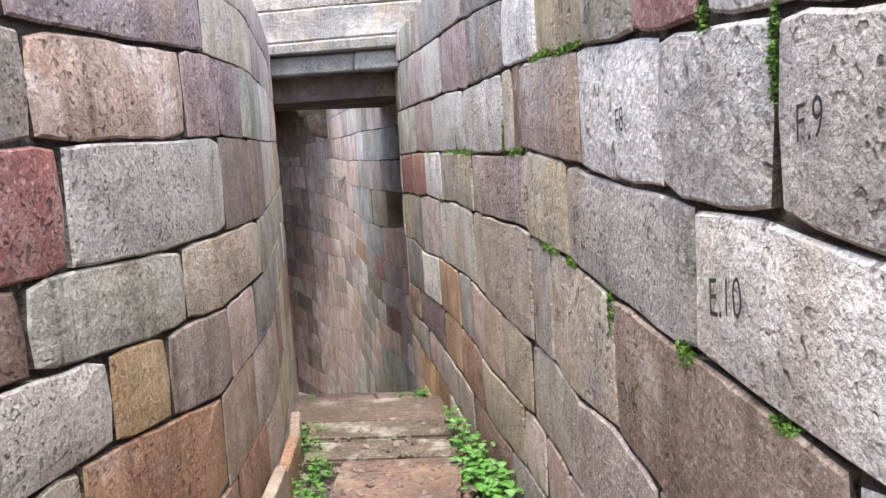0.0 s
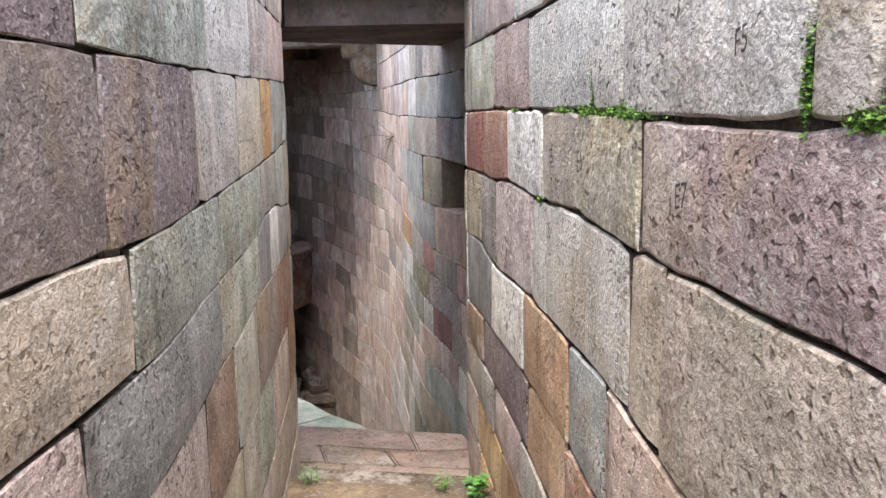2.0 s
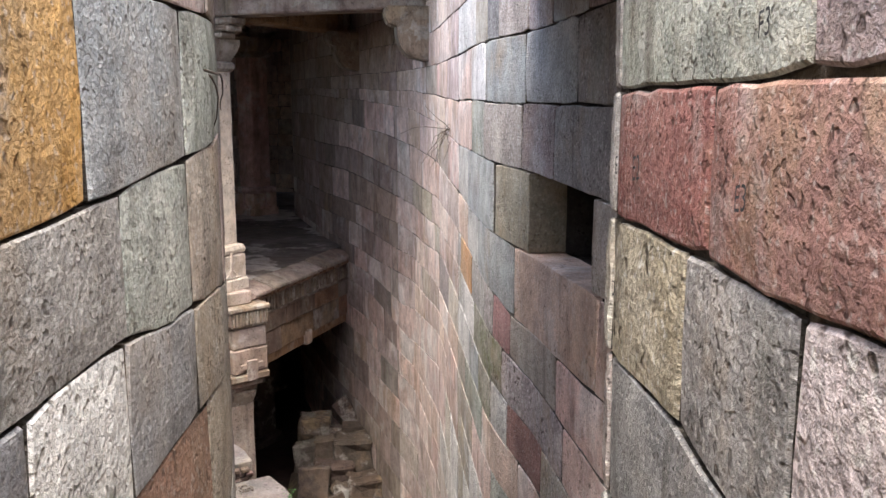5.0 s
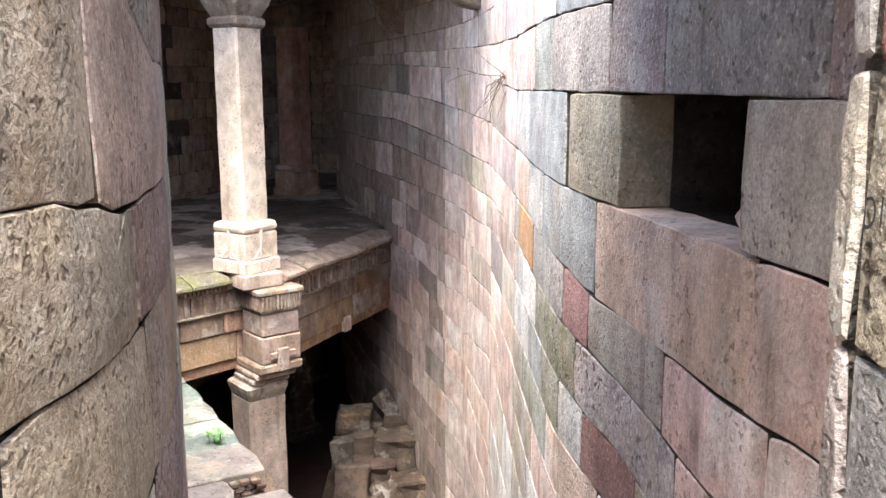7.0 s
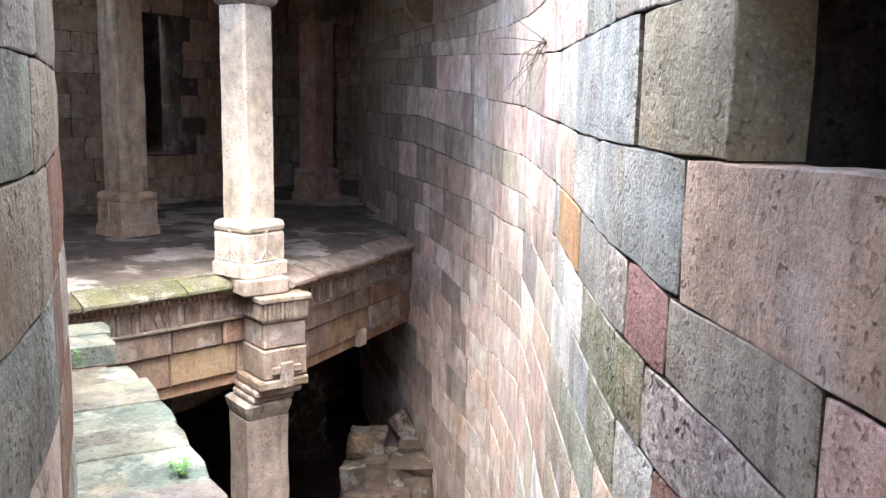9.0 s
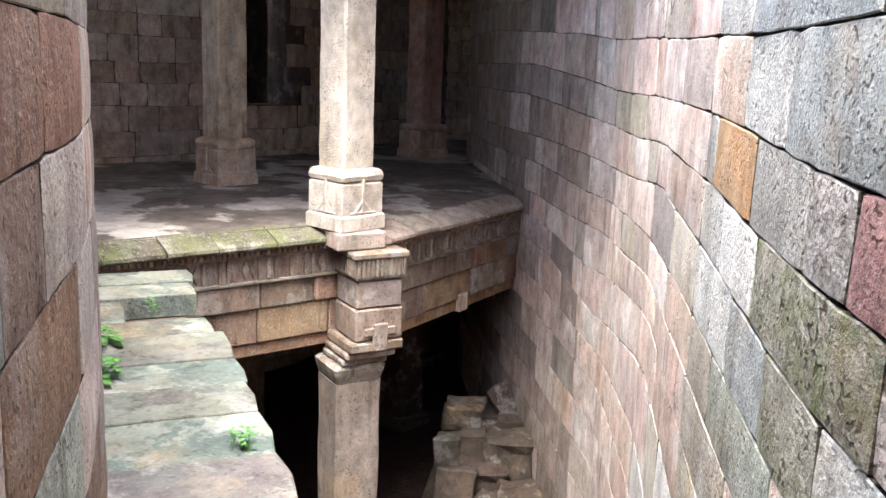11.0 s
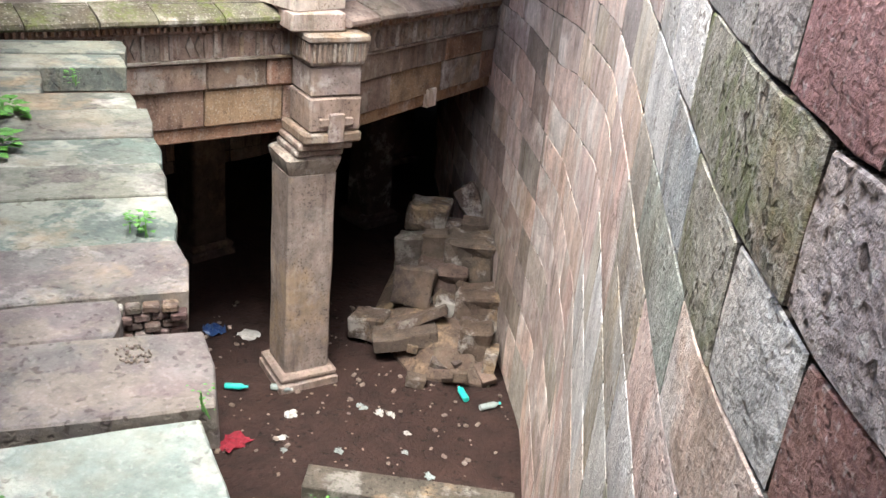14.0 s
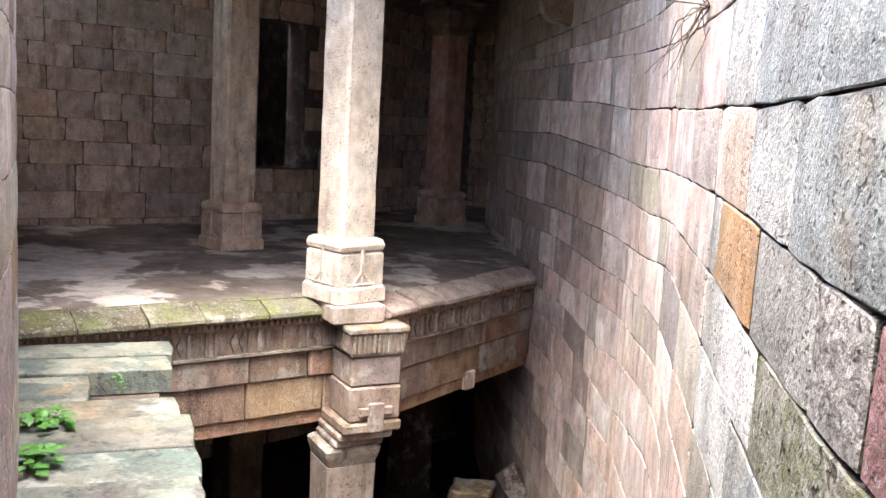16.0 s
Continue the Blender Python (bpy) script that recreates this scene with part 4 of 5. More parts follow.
def pillar(loc, turn, scale=1.0, label="", extra=0.0, mat="pillar"):
    """A square pillar with a moulded base and a bracketed capital."""
    p = empty("pillar", (*loc, DECK), label or "buff sandstone pillar with moulded base on the terrace", "pillar", "terrace pillars")
    a, k = radians(turn), scale
    bm = bmesh.new()
    lathe_square(bm, [(0.335 * k, 0.004), (0.335 * k, 0.13), (0.32 * k, 0.15), (0.31 * k, 0.155), (0.31 * k, 0.45), (0.29 * k, 0.47)], a, 0.02)
    part("base", bm, mat, p)
    bm = bmesh.new()
    lathe_square(bm, [(0.285 * k, 0.474), (0.31 * k, 0.49), (0.32 * k, 0.53), (0.30 * k, 0.58), (0.25 * k, 0.60)], a, 0.04)
    part("base_moulding", bm, mat, p)
    for i in range(4):
        bm = bmesh.new()
        m = Matrix.Rotation(a + i * math.pi / 2, 4, "Z") @ Matrix.Translation((0.31 * k, 0, 0))
        block(bm, -0.01, 0.014, -0.018, 0.018, 0.18, 0.5, 0.005, m=m)
        block(bm, -0.01, 0.012, -0.16, 0.16, 0.165, 0.185, 0.004, m=m)
        for sg in (-1, 1):
            block(bm, -0.01, 0.011, -0.01, 0.01, 0, 0.22, 0.003, m=m @ Matrix.Translation((0, sg * 0.015, 0.31)) @ Matrix.Rotation(sg * 2.4, 4, "X"))
        part("carved_leaf", bm, mat, p)
    bm = bmesh.new()
    zs = [0.604 + i * (2.8 + extra - 0.604) / 9 for i in range(10)]
    lathe_square(bm, [((0.235 + 0.003 * math.sin(i * 2.1)) * k, q) for i, q in enumerate(zs)], a, 0.12)
    part("shaft", bm, mat, p)
    bm = bmesh.new()
    lathe_square(bm, [(0.25 * k, 2.804), (0.29 * k, 2.84), (0.29 * k, 2.9), (0.25 * k, 2.93), (0.33 * k, 3.06), (0.36 * k, 3.14), (0.36 * k, 3.2)], a, 0.12)
    bm.transform(Matrix.Translation((0, 0, extra)))
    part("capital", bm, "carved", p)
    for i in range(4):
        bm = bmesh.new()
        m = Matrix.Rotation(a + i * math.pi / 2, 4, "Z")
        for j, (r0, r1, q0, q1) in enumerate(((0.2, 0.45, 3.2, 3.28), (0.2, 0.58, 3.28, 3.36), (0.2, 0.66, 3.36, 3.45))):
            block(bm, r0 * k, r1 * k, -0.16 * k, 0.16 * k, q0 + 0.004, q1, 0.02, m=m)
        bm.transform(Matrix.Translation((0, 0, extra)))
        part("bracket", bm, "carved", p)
    return p


pillar((-5.1, 15.32), -18, 0.84, "sunlit buff pillar standing at the terrace's corner")
pillar((-8.03, 17.07), -20, 0.9, "tan sandstone pillar with carved base on the terrace", 0.48, "tan")
pillar((-7.78, 22.3), -25, 1.0, "reddish shaded pillar at the back of the terrace", 0.48, "russet")


# ---- carved beams under the terrace's edge ----
def run(name, a, b, label):
    """An edge of the terrace from a to b: sloped cornice slabs, teeth, ribbed frieze and beam courses."""
    d = (b - a)
    n_len = d.length
    ang = math.atan2(d.y, d.x)
    root = empty(name, (a.x, a.y, 0), label, "beam")
    root.rotation_euler = (0, 0, ang)
    # local x runs along the edge, local y points inward (away from the shaft)
    x, i = 0.0, 0
    while x < n_len - 0.1:
        w = min(rng.uniform(0.42, 0.62), n_len - x)
        bm = bmesh.new()
        sec = [(0.0, -0.475), (-0.02, -0.452), (-0.015, -0.42), (0.02, -0.402), (0.06, -0.382), (0.3, -0.312), (0.32, -0.475)]
        g, dz, dy = 0.006, rng.uniform(-0.012, 0.008), rng.uniform(-0.012, 0.012)
        q0 = [bm.verts.new((x + g, yy + dy, zz + dz)) for yy, zz in sec]
        q1 = [bm.verts.new((x + w - g, yy + dy, zz + dz + rng.uniform(-0.004, 0.004))) for yy, zz in sec]
        k = len(sec)
        for j in range(k):
            bm.faces.new((q0[j], q0[(j + 1) % k], q1[(j + 1) % k], q1[j]))
        bm.faces.new(q0[::-1])
        bm.faces.new(q1)
        bmesh.ops.recalc_face_normals(bm, faces=bm.faces[:])
        part("cornice_slab", bm, "mossdeck" if name == "terrace_beam_west" else "landing", root)
        x += w
    bm = bmesh.new()
    block(bm, 0, n_len, 0.06, 0.3, -0.545, -0.48, 0.004)
    j = 0.02
    while j < n_len - 0.03:
        block(bm, j, j + 0.028, 0.025, 0.07, -0.525, -0.48, 0.004)
        j += 0.056
    part("dentils", bm, "brown", root)
    bm = bmesh.new()
    block(bm, 0, n_len, 0.09, 0.3, -0.81, -0.548, 0.006)
    j = 0.03
    while j < n_len - 0.06:
        if rng.random() < 0.88:
            if rng.random() < 0.4:
                block(bm, -0.05, 0.05, 0.064, 0.11, -0.05, 0.05, 0.006, 0, Matrix.Translation((j + 0.03, 0, -0.665)) @ Matrix.Diagonal((0.55, 1, 1.35, 1)) @ Matrix.Rotation(0.785, 4, "Y"))
            else:
                block(bm, j, j + rng.uniform(0.03, 0.042), 0.062, 0.11, -0.77, -0.56, 0.006)
        j += rng.uniform(0.075, 0.09)
    block(bm, 0, n_len, 0.07, 0.3, -0.81, -0.778, 0.006)
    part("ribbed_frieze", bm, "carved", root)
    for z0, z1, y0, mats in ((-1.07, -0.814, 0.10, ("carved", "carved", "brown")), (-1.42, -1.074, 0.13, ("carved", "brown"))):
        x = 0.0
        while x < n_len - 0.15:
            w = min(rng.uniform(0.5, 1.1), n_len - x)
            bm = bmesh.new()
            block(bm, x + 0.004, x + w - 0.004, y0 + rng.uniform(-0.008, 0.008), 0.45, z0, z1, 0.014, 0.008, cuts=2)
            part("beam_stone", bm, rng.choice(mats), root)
            x += w
    bm = bmesh.new()
    block(bm, 0, n_len, 0.165, 0.5, -1.56, -1.425, 0.012, 0.004, cuts=2)
    part("soffit_course", bm, "brown", root)
    mid = n_len * (0.55 if name == "terrace_beam_east" else 0.42)
    bm = bmesh.new()
    block(bm, mid - 0.09, mid + 0.09, 0.105, 0.2, -1.57, -1.36, 0.012)
    part("beam_tab", bm, "sand", root)
    return root


run("terrace_beam_east", E2, E3, "carved sandstone beam with ribbed frieze under the terrace edge")
run("terrace_beam_west", E0, E1 + (E1 - E0).normalized() * 0.24, "mossy carved sandstone beam with ribbed frieze and cornice")


# ---- lower column with its corner capital ----
def lower_column(loc, turn, corner=False, mat="pillar"):
    c = empty("column", (*loc, LOW), "worn square sandstone column carrying the terrace", "column", "lower columns")
    a = radians(turn)
    bm = bmesh.new()
    lathe_square(bm, [(0.33, -0.02), (0.33, 0.08), (0.30, 0.10)], a, 0.03)
    part("plinth", bm, mat, c)
    bm = bmesh.new()
    lathe_square(bm, [(0.30, 0.104), (0.315, 0.13), (0.315, 0.16), (0.28, 0.19)], a, 0.05)
    part("base_moulding", bm, mat, c)
    bm = bmesh.new()
    lathe_square(bm, [((0.245 + 0.004 * math.sin(i * 1.7)), 0.194 + i * (2.39 - 0.194) / 8) for i in range(9)], a, 0.1)
    part("shaft", bm, mat, c)
    z = 2.394
    bm = bmesh.new()
    lathe_square(bm, [(0.24, z), (0.27, z + 0.1), (0.28, z + 0.16), (0.25, z + 0.19)], a, 0.1)
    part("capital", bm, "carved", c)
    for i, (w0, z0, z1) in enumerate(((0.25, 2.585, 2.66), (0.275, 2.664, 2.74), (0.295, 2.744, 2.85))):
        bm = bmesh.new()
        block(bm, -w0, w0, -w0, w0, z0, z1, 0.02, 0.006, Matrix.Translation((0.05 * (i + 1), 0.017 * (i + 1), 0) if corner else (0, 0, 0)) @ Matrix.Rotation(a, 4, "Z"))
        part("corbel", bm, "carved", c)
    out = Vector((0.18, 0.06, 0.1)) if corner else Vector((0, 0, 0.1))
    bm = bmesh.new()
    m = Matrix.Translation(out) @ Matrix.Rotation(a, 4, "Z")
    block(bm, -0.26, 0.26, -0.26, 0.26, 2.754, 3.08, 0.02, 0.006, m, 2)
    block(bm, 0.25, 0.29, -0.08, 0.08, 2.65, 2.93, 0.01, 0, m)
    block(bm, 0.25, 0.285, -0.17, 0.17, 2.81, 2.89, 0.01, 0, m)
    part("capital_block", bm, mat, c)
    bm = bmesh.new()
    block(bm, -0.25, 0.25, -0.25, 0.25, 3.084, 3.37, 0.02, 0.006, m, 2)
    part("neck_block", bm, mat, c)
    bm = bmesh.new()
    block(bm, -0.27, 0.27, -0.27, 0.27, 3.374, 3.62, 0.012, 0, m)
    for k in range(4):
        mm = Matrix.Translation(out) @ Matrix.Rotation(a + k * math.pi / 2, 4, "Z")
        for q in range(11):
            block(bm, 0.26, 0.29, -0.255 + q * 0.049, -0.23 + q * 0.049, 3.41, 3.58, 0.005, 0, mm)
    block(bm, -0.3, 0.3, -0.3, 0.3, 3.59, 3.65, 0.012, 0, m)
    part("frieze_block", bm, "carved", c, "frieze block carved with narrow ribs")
    bm = bmesh.new()
    block(bm, -0.26, 0.26, -0.26, 0.26, 3.754, 3.925, 0.015, 0.006, Matrix.Rotation(a, 4, "Z"))
    part("pedestal", bm, "rose", c)
    return c


lower_column((-5.0, 15.28), -34, True, "column")
# rear columns take the dark rubble stone as painted shade under the terrace
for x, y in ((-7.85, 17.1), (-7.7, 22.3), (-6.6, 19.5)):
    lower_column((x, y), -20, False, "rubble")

# ---- beams and brackets over the shaft ----
def beam(name, a, b, z0, z1, w, mat, label):
    a, b = Vector(a), Vector(b)
    d = b - a
    bm = bmesh.new()
    block(bm, 0, d.length, -w / 2, w / 2, z0, z1, 0.02, 0.01, cuts=3)
    ob = thing(name, bm, mat, label, "beam", loc=(a.x, a.y, 0))
    ob.rotation_euler = (0, 0, math.atan2(d.y, d.x))
    return ob


beam("roof_beam", (-5.12, 15.32), (-2.05, 14.75), 3.14, 3.62, 0.42, "carved", "carved stone roof beam spanning from pillar to shaft wall")
beam("roof_beam", (-5.12, 15.32), (-4.3, 18.7), 3.14, 3.62, 0.42, "brown", "stone roof beam above the terrace edge")
beam("roof_beam", (-5.12, 15.32), (-6.5, 12.9), 3.14, 3.62, 0.42, "carved", "stone roof beam above the terrace's mossy edge")


def wall_bracket(s, z_top):
    p = R2.at(s, 0, 0)
    t = (R2.raw(s + 0.1) - R2.raw(s - 0.1)).normalized()
    bm = bmesh.new()
    ang = math.atan2(t.y, t.x) + math.pi / 2
    prof = [(-0.1, 0), (0.46, 0), (0.46, -0.12), (0.42, -0.2), (0.36, -0.2)]
    prof += [(0.14 + 0.2 * math.cos(q * 0.26), -0.22 - 0.33 * math.sin(q * 0.26)) for q in range(7)] + [(-0.1, -0.6)]
    lo = [bm.verts.new((x, -0.17, zz)) for x, zz in prof]
    hi = [bm.verts.new((x, 0.17, zz)) for x, zz in prof]
    bm.faces.new(lo)
    bm.faces.new(hi[::-1])
    for q in range(len(prof)):
        r = (q + 1) % len(prof)
        bm.faces.new((lo[r], lo[q], hi[q], hi[r]))
    bmesh.ops.recalc_face_normals(bm, faces=bm.faces[:])
    bmesh.ops.bevel(bm, geom=[e for e in bm.edges if e.calc_face_angle(0) > 0.9], offset=0.02, segments=2, affect="EDGES")
    ob = thing("wall_bracket", bm, "carved", "rounded carved stone bracket let into the shaft wall", "bracket", "wall brackets", loc=(p.x, p.y, z_top))
    ob.rotation_euler = (0, 0, ang)


wall_bracket(15.3 - A2, 3.13)
wall_bracket(19.3 - A2, 3.13)

# ---- paving of the passage ----
def slab(parent, pts, z0, z1, mat, name="paving_stone"):
    """A worn paving slab with eased edges over a plan polygon."""
    bm = prism(pts, z0, z1)
    top = [e for e in bm.edges if all(v.co.z > z1 - 1e-4 for v in e.verts)]
    bmesh.ops.bevel(bm, geom=top, offset=0.014, segments=2, affect="EDGES")
    for v in bm.verts:
        n = noise.noise_vector(v.co * 3.3)
        v.co += Vector((n.x * 0.014, n.y * 0.014, n.z * 0.008))
    return part(name, bm, mat, parent)


pave = empty("paving", (0, 0, 0), "worn red and buff stone paving and steps of the passage", "paving", kind="structure")
y = -2.2
while y < 3.3:
    w = rng.uniform(0.7, 1.0)
    xl, xr = edge_x(LW, y), right_x(y)
    c0 = xl + (xr - xl) * 0.33
    slab(pave, [(c0, y + 0.01), (xr - 0.2, y + 0.01), (xr - 0.2, min(y + w, 3.3) - 0.01), (c0 - 0.02, min(y + w, 3.3) - 0.01)], 0.5, 0.70, "redfloor")
    y += w
slab(pave, [(0.38, 3.31), (0.98, 3.31), (0.93, 3.98), (0.32, 3.98)], 0.5, 0.70, "redfloor")
slab(pave, [(0.12, 4.0), (0.9, 4.0), (0.84, 4.3), (0.06, 4.3)], 0.5, 0.69, "floor")
slab(pave, [(0.06, 4.31), (0.9, 4.31), (0.88, 4.62), (-0.02, 4.62)], 0.5, 0.70, "floor")
slab(pave, [(-0.14, 4.64), (0.88, 4.64), (0.78, 5.08), (-0.24, 5.08)], 0.34, 0.54, "floor")
slab(pave, [(-0.26, 5.1), (0.78, 5.1), (0.66, 5.62), (-0.38, 5.62)], 0.34, 0.54, "floor")
slab(pave, [(-0.4, 5.6), (0.7, 5.6), (0.52, 6.37), (-0.6, 6.37)], 0.1, 0.30, "floor")
slab(pave, [(-0.62, 6.35), (0.52, 6.35), (0.32, 7.12), (-0.82, 7.12)], -0.16, 0.04, "floor")
# the landing: irregular cracked flags
rows_y = [7.12, 7.42, 7.8, 8.12, 8.48]
for y0, y1 in zip(rows_y, rows_y[1:]):
    cuts = [0.0] + sorted(rng.uniform(0.2, 0.8) for _ in range(2)) + [1.0]
    if cuts[2] - cuts[1] < 0.18:
        cuts.pop(2)
    for u0, u1 in zip(cuts, cuts[1:]):
        pts = []
        for u, y, sg in ((u0, y0, 1), (u1, y0, 1), (u1, y1, -1), (u0, y1, -1)):
            xl, xr = edge_x(LW, y) - 0.02, min(right_x(y), 0.36) - 0.02
            skew = 0.05 * math.sin(u * 9 + y * 3)
            pts.append((xl + (xr - xl) * u + (0.006 if u == u0 else -0.006), y + sg * 0.006 + (skew if 7.2 < y < 8.4 else 0)))
        slab(pave, pts, -0.43, -0.23 + rng.uniform(-0.008, 0.008), "landing", "flagstone")

# ---- ledge slabs along the curving wall ----
ledge = empty("ledge", (-2.4, 9.9, LEDGE), "lichen-stained ledge of broad worn slabs beside the shaft", "ledge", kind="structure")


def ledge_slab(a, b, mat, in_a=0.0, in_b=0.0, dz=0.0, deep=None):
    """A slab between two stations of the ledge's free edge, in to the wall."""
    p, q = LEDGE_EDGE.raw(a), LEDGE_EDGE.raw(b)
    t = (q - p).normalized()
    n = Vector((-t.y, t.x))
    dp = deep or 1.0
    p0, q0 = p + n * in_a, q + n * in_b
    bm = prism([(p0.x, p0.y), ((p0.x + q0.x) / 2 - n.x * 0.02, (p0.y + q0.y) / 2 - n.y * 0.02), (q0.x, q0.y), (q.x + n.x * dp, q.y + n.y * dp), (p.x + n.x * dp, p.y + n.y * dp)], LEDGE - 0.165, LEDGE + dz)
    bmesh.ops.subdivide_edges(bm, edges=[e for e in bm.edges if e.calc_length() > 0.3], cuts=4)
    bmesh.ops.bevel(bm, geom=[e for e in bm.edges if len(e.link_faces) == 2 and e.calc_face_angle(0) > 0.8], offset=0.007, segments=1, affect="EDGES")
    for v in bm.verts:
        w = noise.noise_vector(v.co * 5.0)
        v.co += Vector((w.x * 0.016, w.y * 0.016, w.z * 0.003))
    bm.transform(Matrix.Translation((2.4, -9.9, -LEDGE)))
    return part("ledge_slab", bm, mat, ledge)


stations = [0.0, 0.8, 1.55, 2.36, 2.84, 3.12, 3.6, 4.15, 4.6, 5.05, 5.6, 5.98, 6.6, 7.0, 7.42]
tones = ["paleledge", "paleledge", "paleledge", "pinkledge", "pinkledge", "pinkledge", "ledgegreen", "ledge", "ledgegreen", "ledge", "ledge", "ledgegreen", "ledgegreen", "ledgegreen"]
insets = [0, 0, 0.02, 0.0, 0.28, 0.02, 0.02, 0.0, 0.0, 0.0, 0.05, 0.6, 0.05, 0.02]
drops = [-0.03, -0.032, -0.03, 0.0, -0.004, 0.012, 0.0, 0.006, -0.004, 0.004, 0.0, -0.012, 0.01, 0.02]
for i, tone in enumerate(tones):
    ledge_slab(stations[i] + 0.005, stations[i + 1] - 0.005, tone, insets[i] + rng.uniform(-0.015, 0.015), insets[i] + rng.uniform(-0.015, 0.03), drops[i], 1.15 if i > 1 else 0.8)

# the crumbling brick core that shows where a slab has broken away
p, t = LEDGE_EDGE.raw(3.12), (LEDGE_EDGE.raw(3.3) - LEDGE_EDGE.raw(2.9)).normalized()
face = Matrix.Translation((p.x + 2.4, p.y - 9.9, 0)) @ Matrix.Rotation(math.atan2(t.y, t.x), 4, "Z")
for i in range(4):
    for j in range(4):
        bm = bmesh.new()
        x0 = rng.uniform(-0.06, -0.025)
        y0 = 0.035 + 0.065 * j + (0.03 if i % 2 else 0.0)
        block(bm, x0, 0.05, y0, y0 + 0.06, -0.165 + 0.036 * i, -0.133 + 0.036 * i, 0.006, 0.006, face)
        part("broken_brick", bm, "redfloor", ledge, "crumbling red brick core")


hollow = LEDGE_EDGE.raw(2.62)
bm = bmesh.new()
for i in range(45):
    a, r = rng.uniform(0, 6.28), 0.055 * math.sqrt(rng.random())
    w = rng.uniform(0.003, 0.006)
    block(bm, -w, w, -w, w, -w * 0.7, w * 0.7, w * 0.3, 0, Matrix.Translation((r * math.cos(a) * 1.3, r * math.sin(a), rng.uniform(0, 0.002))) @ Euler((rng.random() * 3, rng.random() * 3, 0)).to_matrix().to_4x4())
thing("pebbles", bm, "chips", "small pebbles gathered in a hollow of the ledge slab", "pebbles", kind="stuff", loc=(hollow.x - 0.22, hollow.y - 0.1, LEDGE + 0.004))

# ---- rubble heap at the foot of the shaft ----
def rock(name, loc, size, turn, mat, label, category, group=""):
    bm = bmesh.new()
    sx, sy, sz = size
    block(bm, -sx / 2, sx / 2, -sy / 2, sy / 2, -sz / 2, sz / 2, min(size) * 0.08, min(size) * 0.17, cuts=2)
    ob = thing(name, bm, mat, label, category, group, loc=loc)
    ob.rotation_euler = turn
    return ob


# the larger blocks: place, height of the middle, width, depth, height, turn about the line of sight
heap = [
    (-4.46, 16.9, 0.57, 0.46, 0.3, 0.46, 0.05, -0.25), (-4.13, 16.5, 0.42, 0.6, 0.3, 0.1, -0.45, -0.35), (-4.24, 16.3, 0.27, 0.74, 0.5, 0.17, -0.2, 0.0), (-4.02, 16.85, 0.48, 0.24, 0.3, 0.2, 0.5, 0.0),
    (-4.05, 17.6, 0.8, 0.6, 0.5, 0.56, -0.05, 0.0), (-3.72, 17.1, 0.45, 0.5, 0.5, 0.42, 0.03, 0.0), (-3.45, 16.5, 0.27, 0.34, 0.4, 0.52, 0.04, -0.1), (-3.22, 16.4, 0.17, 0.14, 0.35, 0.4, 0.15, -0.1),
    (-4.85, 17.95, 1.05, 0.5, 0.5, 0.34, 0.06, 0.0), (-4.55, 17.55, 0.82, 0.3, 0.3, 0.42, 0.1, 0.0), (-4.4, 18.3, 1.2, 0.26, 0.2, 0.5, -0.6, -0.2), (-4.8, 17.4, 0.75, 0.32, 0.3, 0.46, 0.0, 0.0),
    (-3.82, 16.4, 0.24, 0.4, 0.3, 0.12, 0.2, 0.0), (-4.74, 16.35, 0.2, 0.4, 0.35, 0.3, 0.0, 0.0), (-4.17, 18.0, 1.05, 0.42, 0.3, 0.12, 0.05, 0.0), (-3.82, 15.8, 0.06, 0.22, 0.16, 0.12, 0.2, 0.0),
    (-4.3, 17.3, 0.5, 0.6, 0.5, 0.5, 0.0, 0.0), (-4.5, 18.0, 0.6, 0.8, 0.6, 0.7, 0.0, 0.0),
]
for x, y, h, a, b2, c2, lean, tip in heap:
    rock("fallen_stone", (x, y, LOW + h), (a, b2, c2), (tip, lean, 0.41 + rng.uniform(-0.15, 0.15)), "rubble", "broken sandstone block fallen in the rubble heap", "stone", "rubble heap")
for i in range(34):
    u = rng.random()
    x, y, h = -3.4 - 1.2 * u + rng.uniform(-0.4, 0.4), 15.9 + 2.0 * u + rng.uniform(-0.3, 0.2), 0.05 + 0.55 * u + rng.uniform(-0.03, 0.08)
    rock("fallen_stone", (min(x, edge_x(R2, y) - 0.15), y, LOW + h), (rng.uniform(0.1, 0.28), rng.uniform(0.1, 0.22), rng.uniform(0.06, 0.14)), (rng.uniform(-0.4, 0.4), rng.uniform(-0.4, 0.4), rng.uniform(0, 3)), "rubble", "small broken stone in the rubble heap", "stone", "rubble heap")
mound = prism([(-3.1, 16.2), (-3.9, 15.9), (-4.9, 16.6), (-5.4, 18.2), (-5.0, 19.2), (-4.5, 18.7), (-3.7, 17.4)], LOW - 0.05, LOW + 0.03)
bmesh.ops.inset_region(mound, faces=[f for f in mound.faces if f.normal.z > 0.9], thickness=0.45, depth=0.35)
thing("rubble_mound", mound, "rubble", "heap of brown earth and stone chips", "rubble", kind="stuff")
bm = bmesh.new()
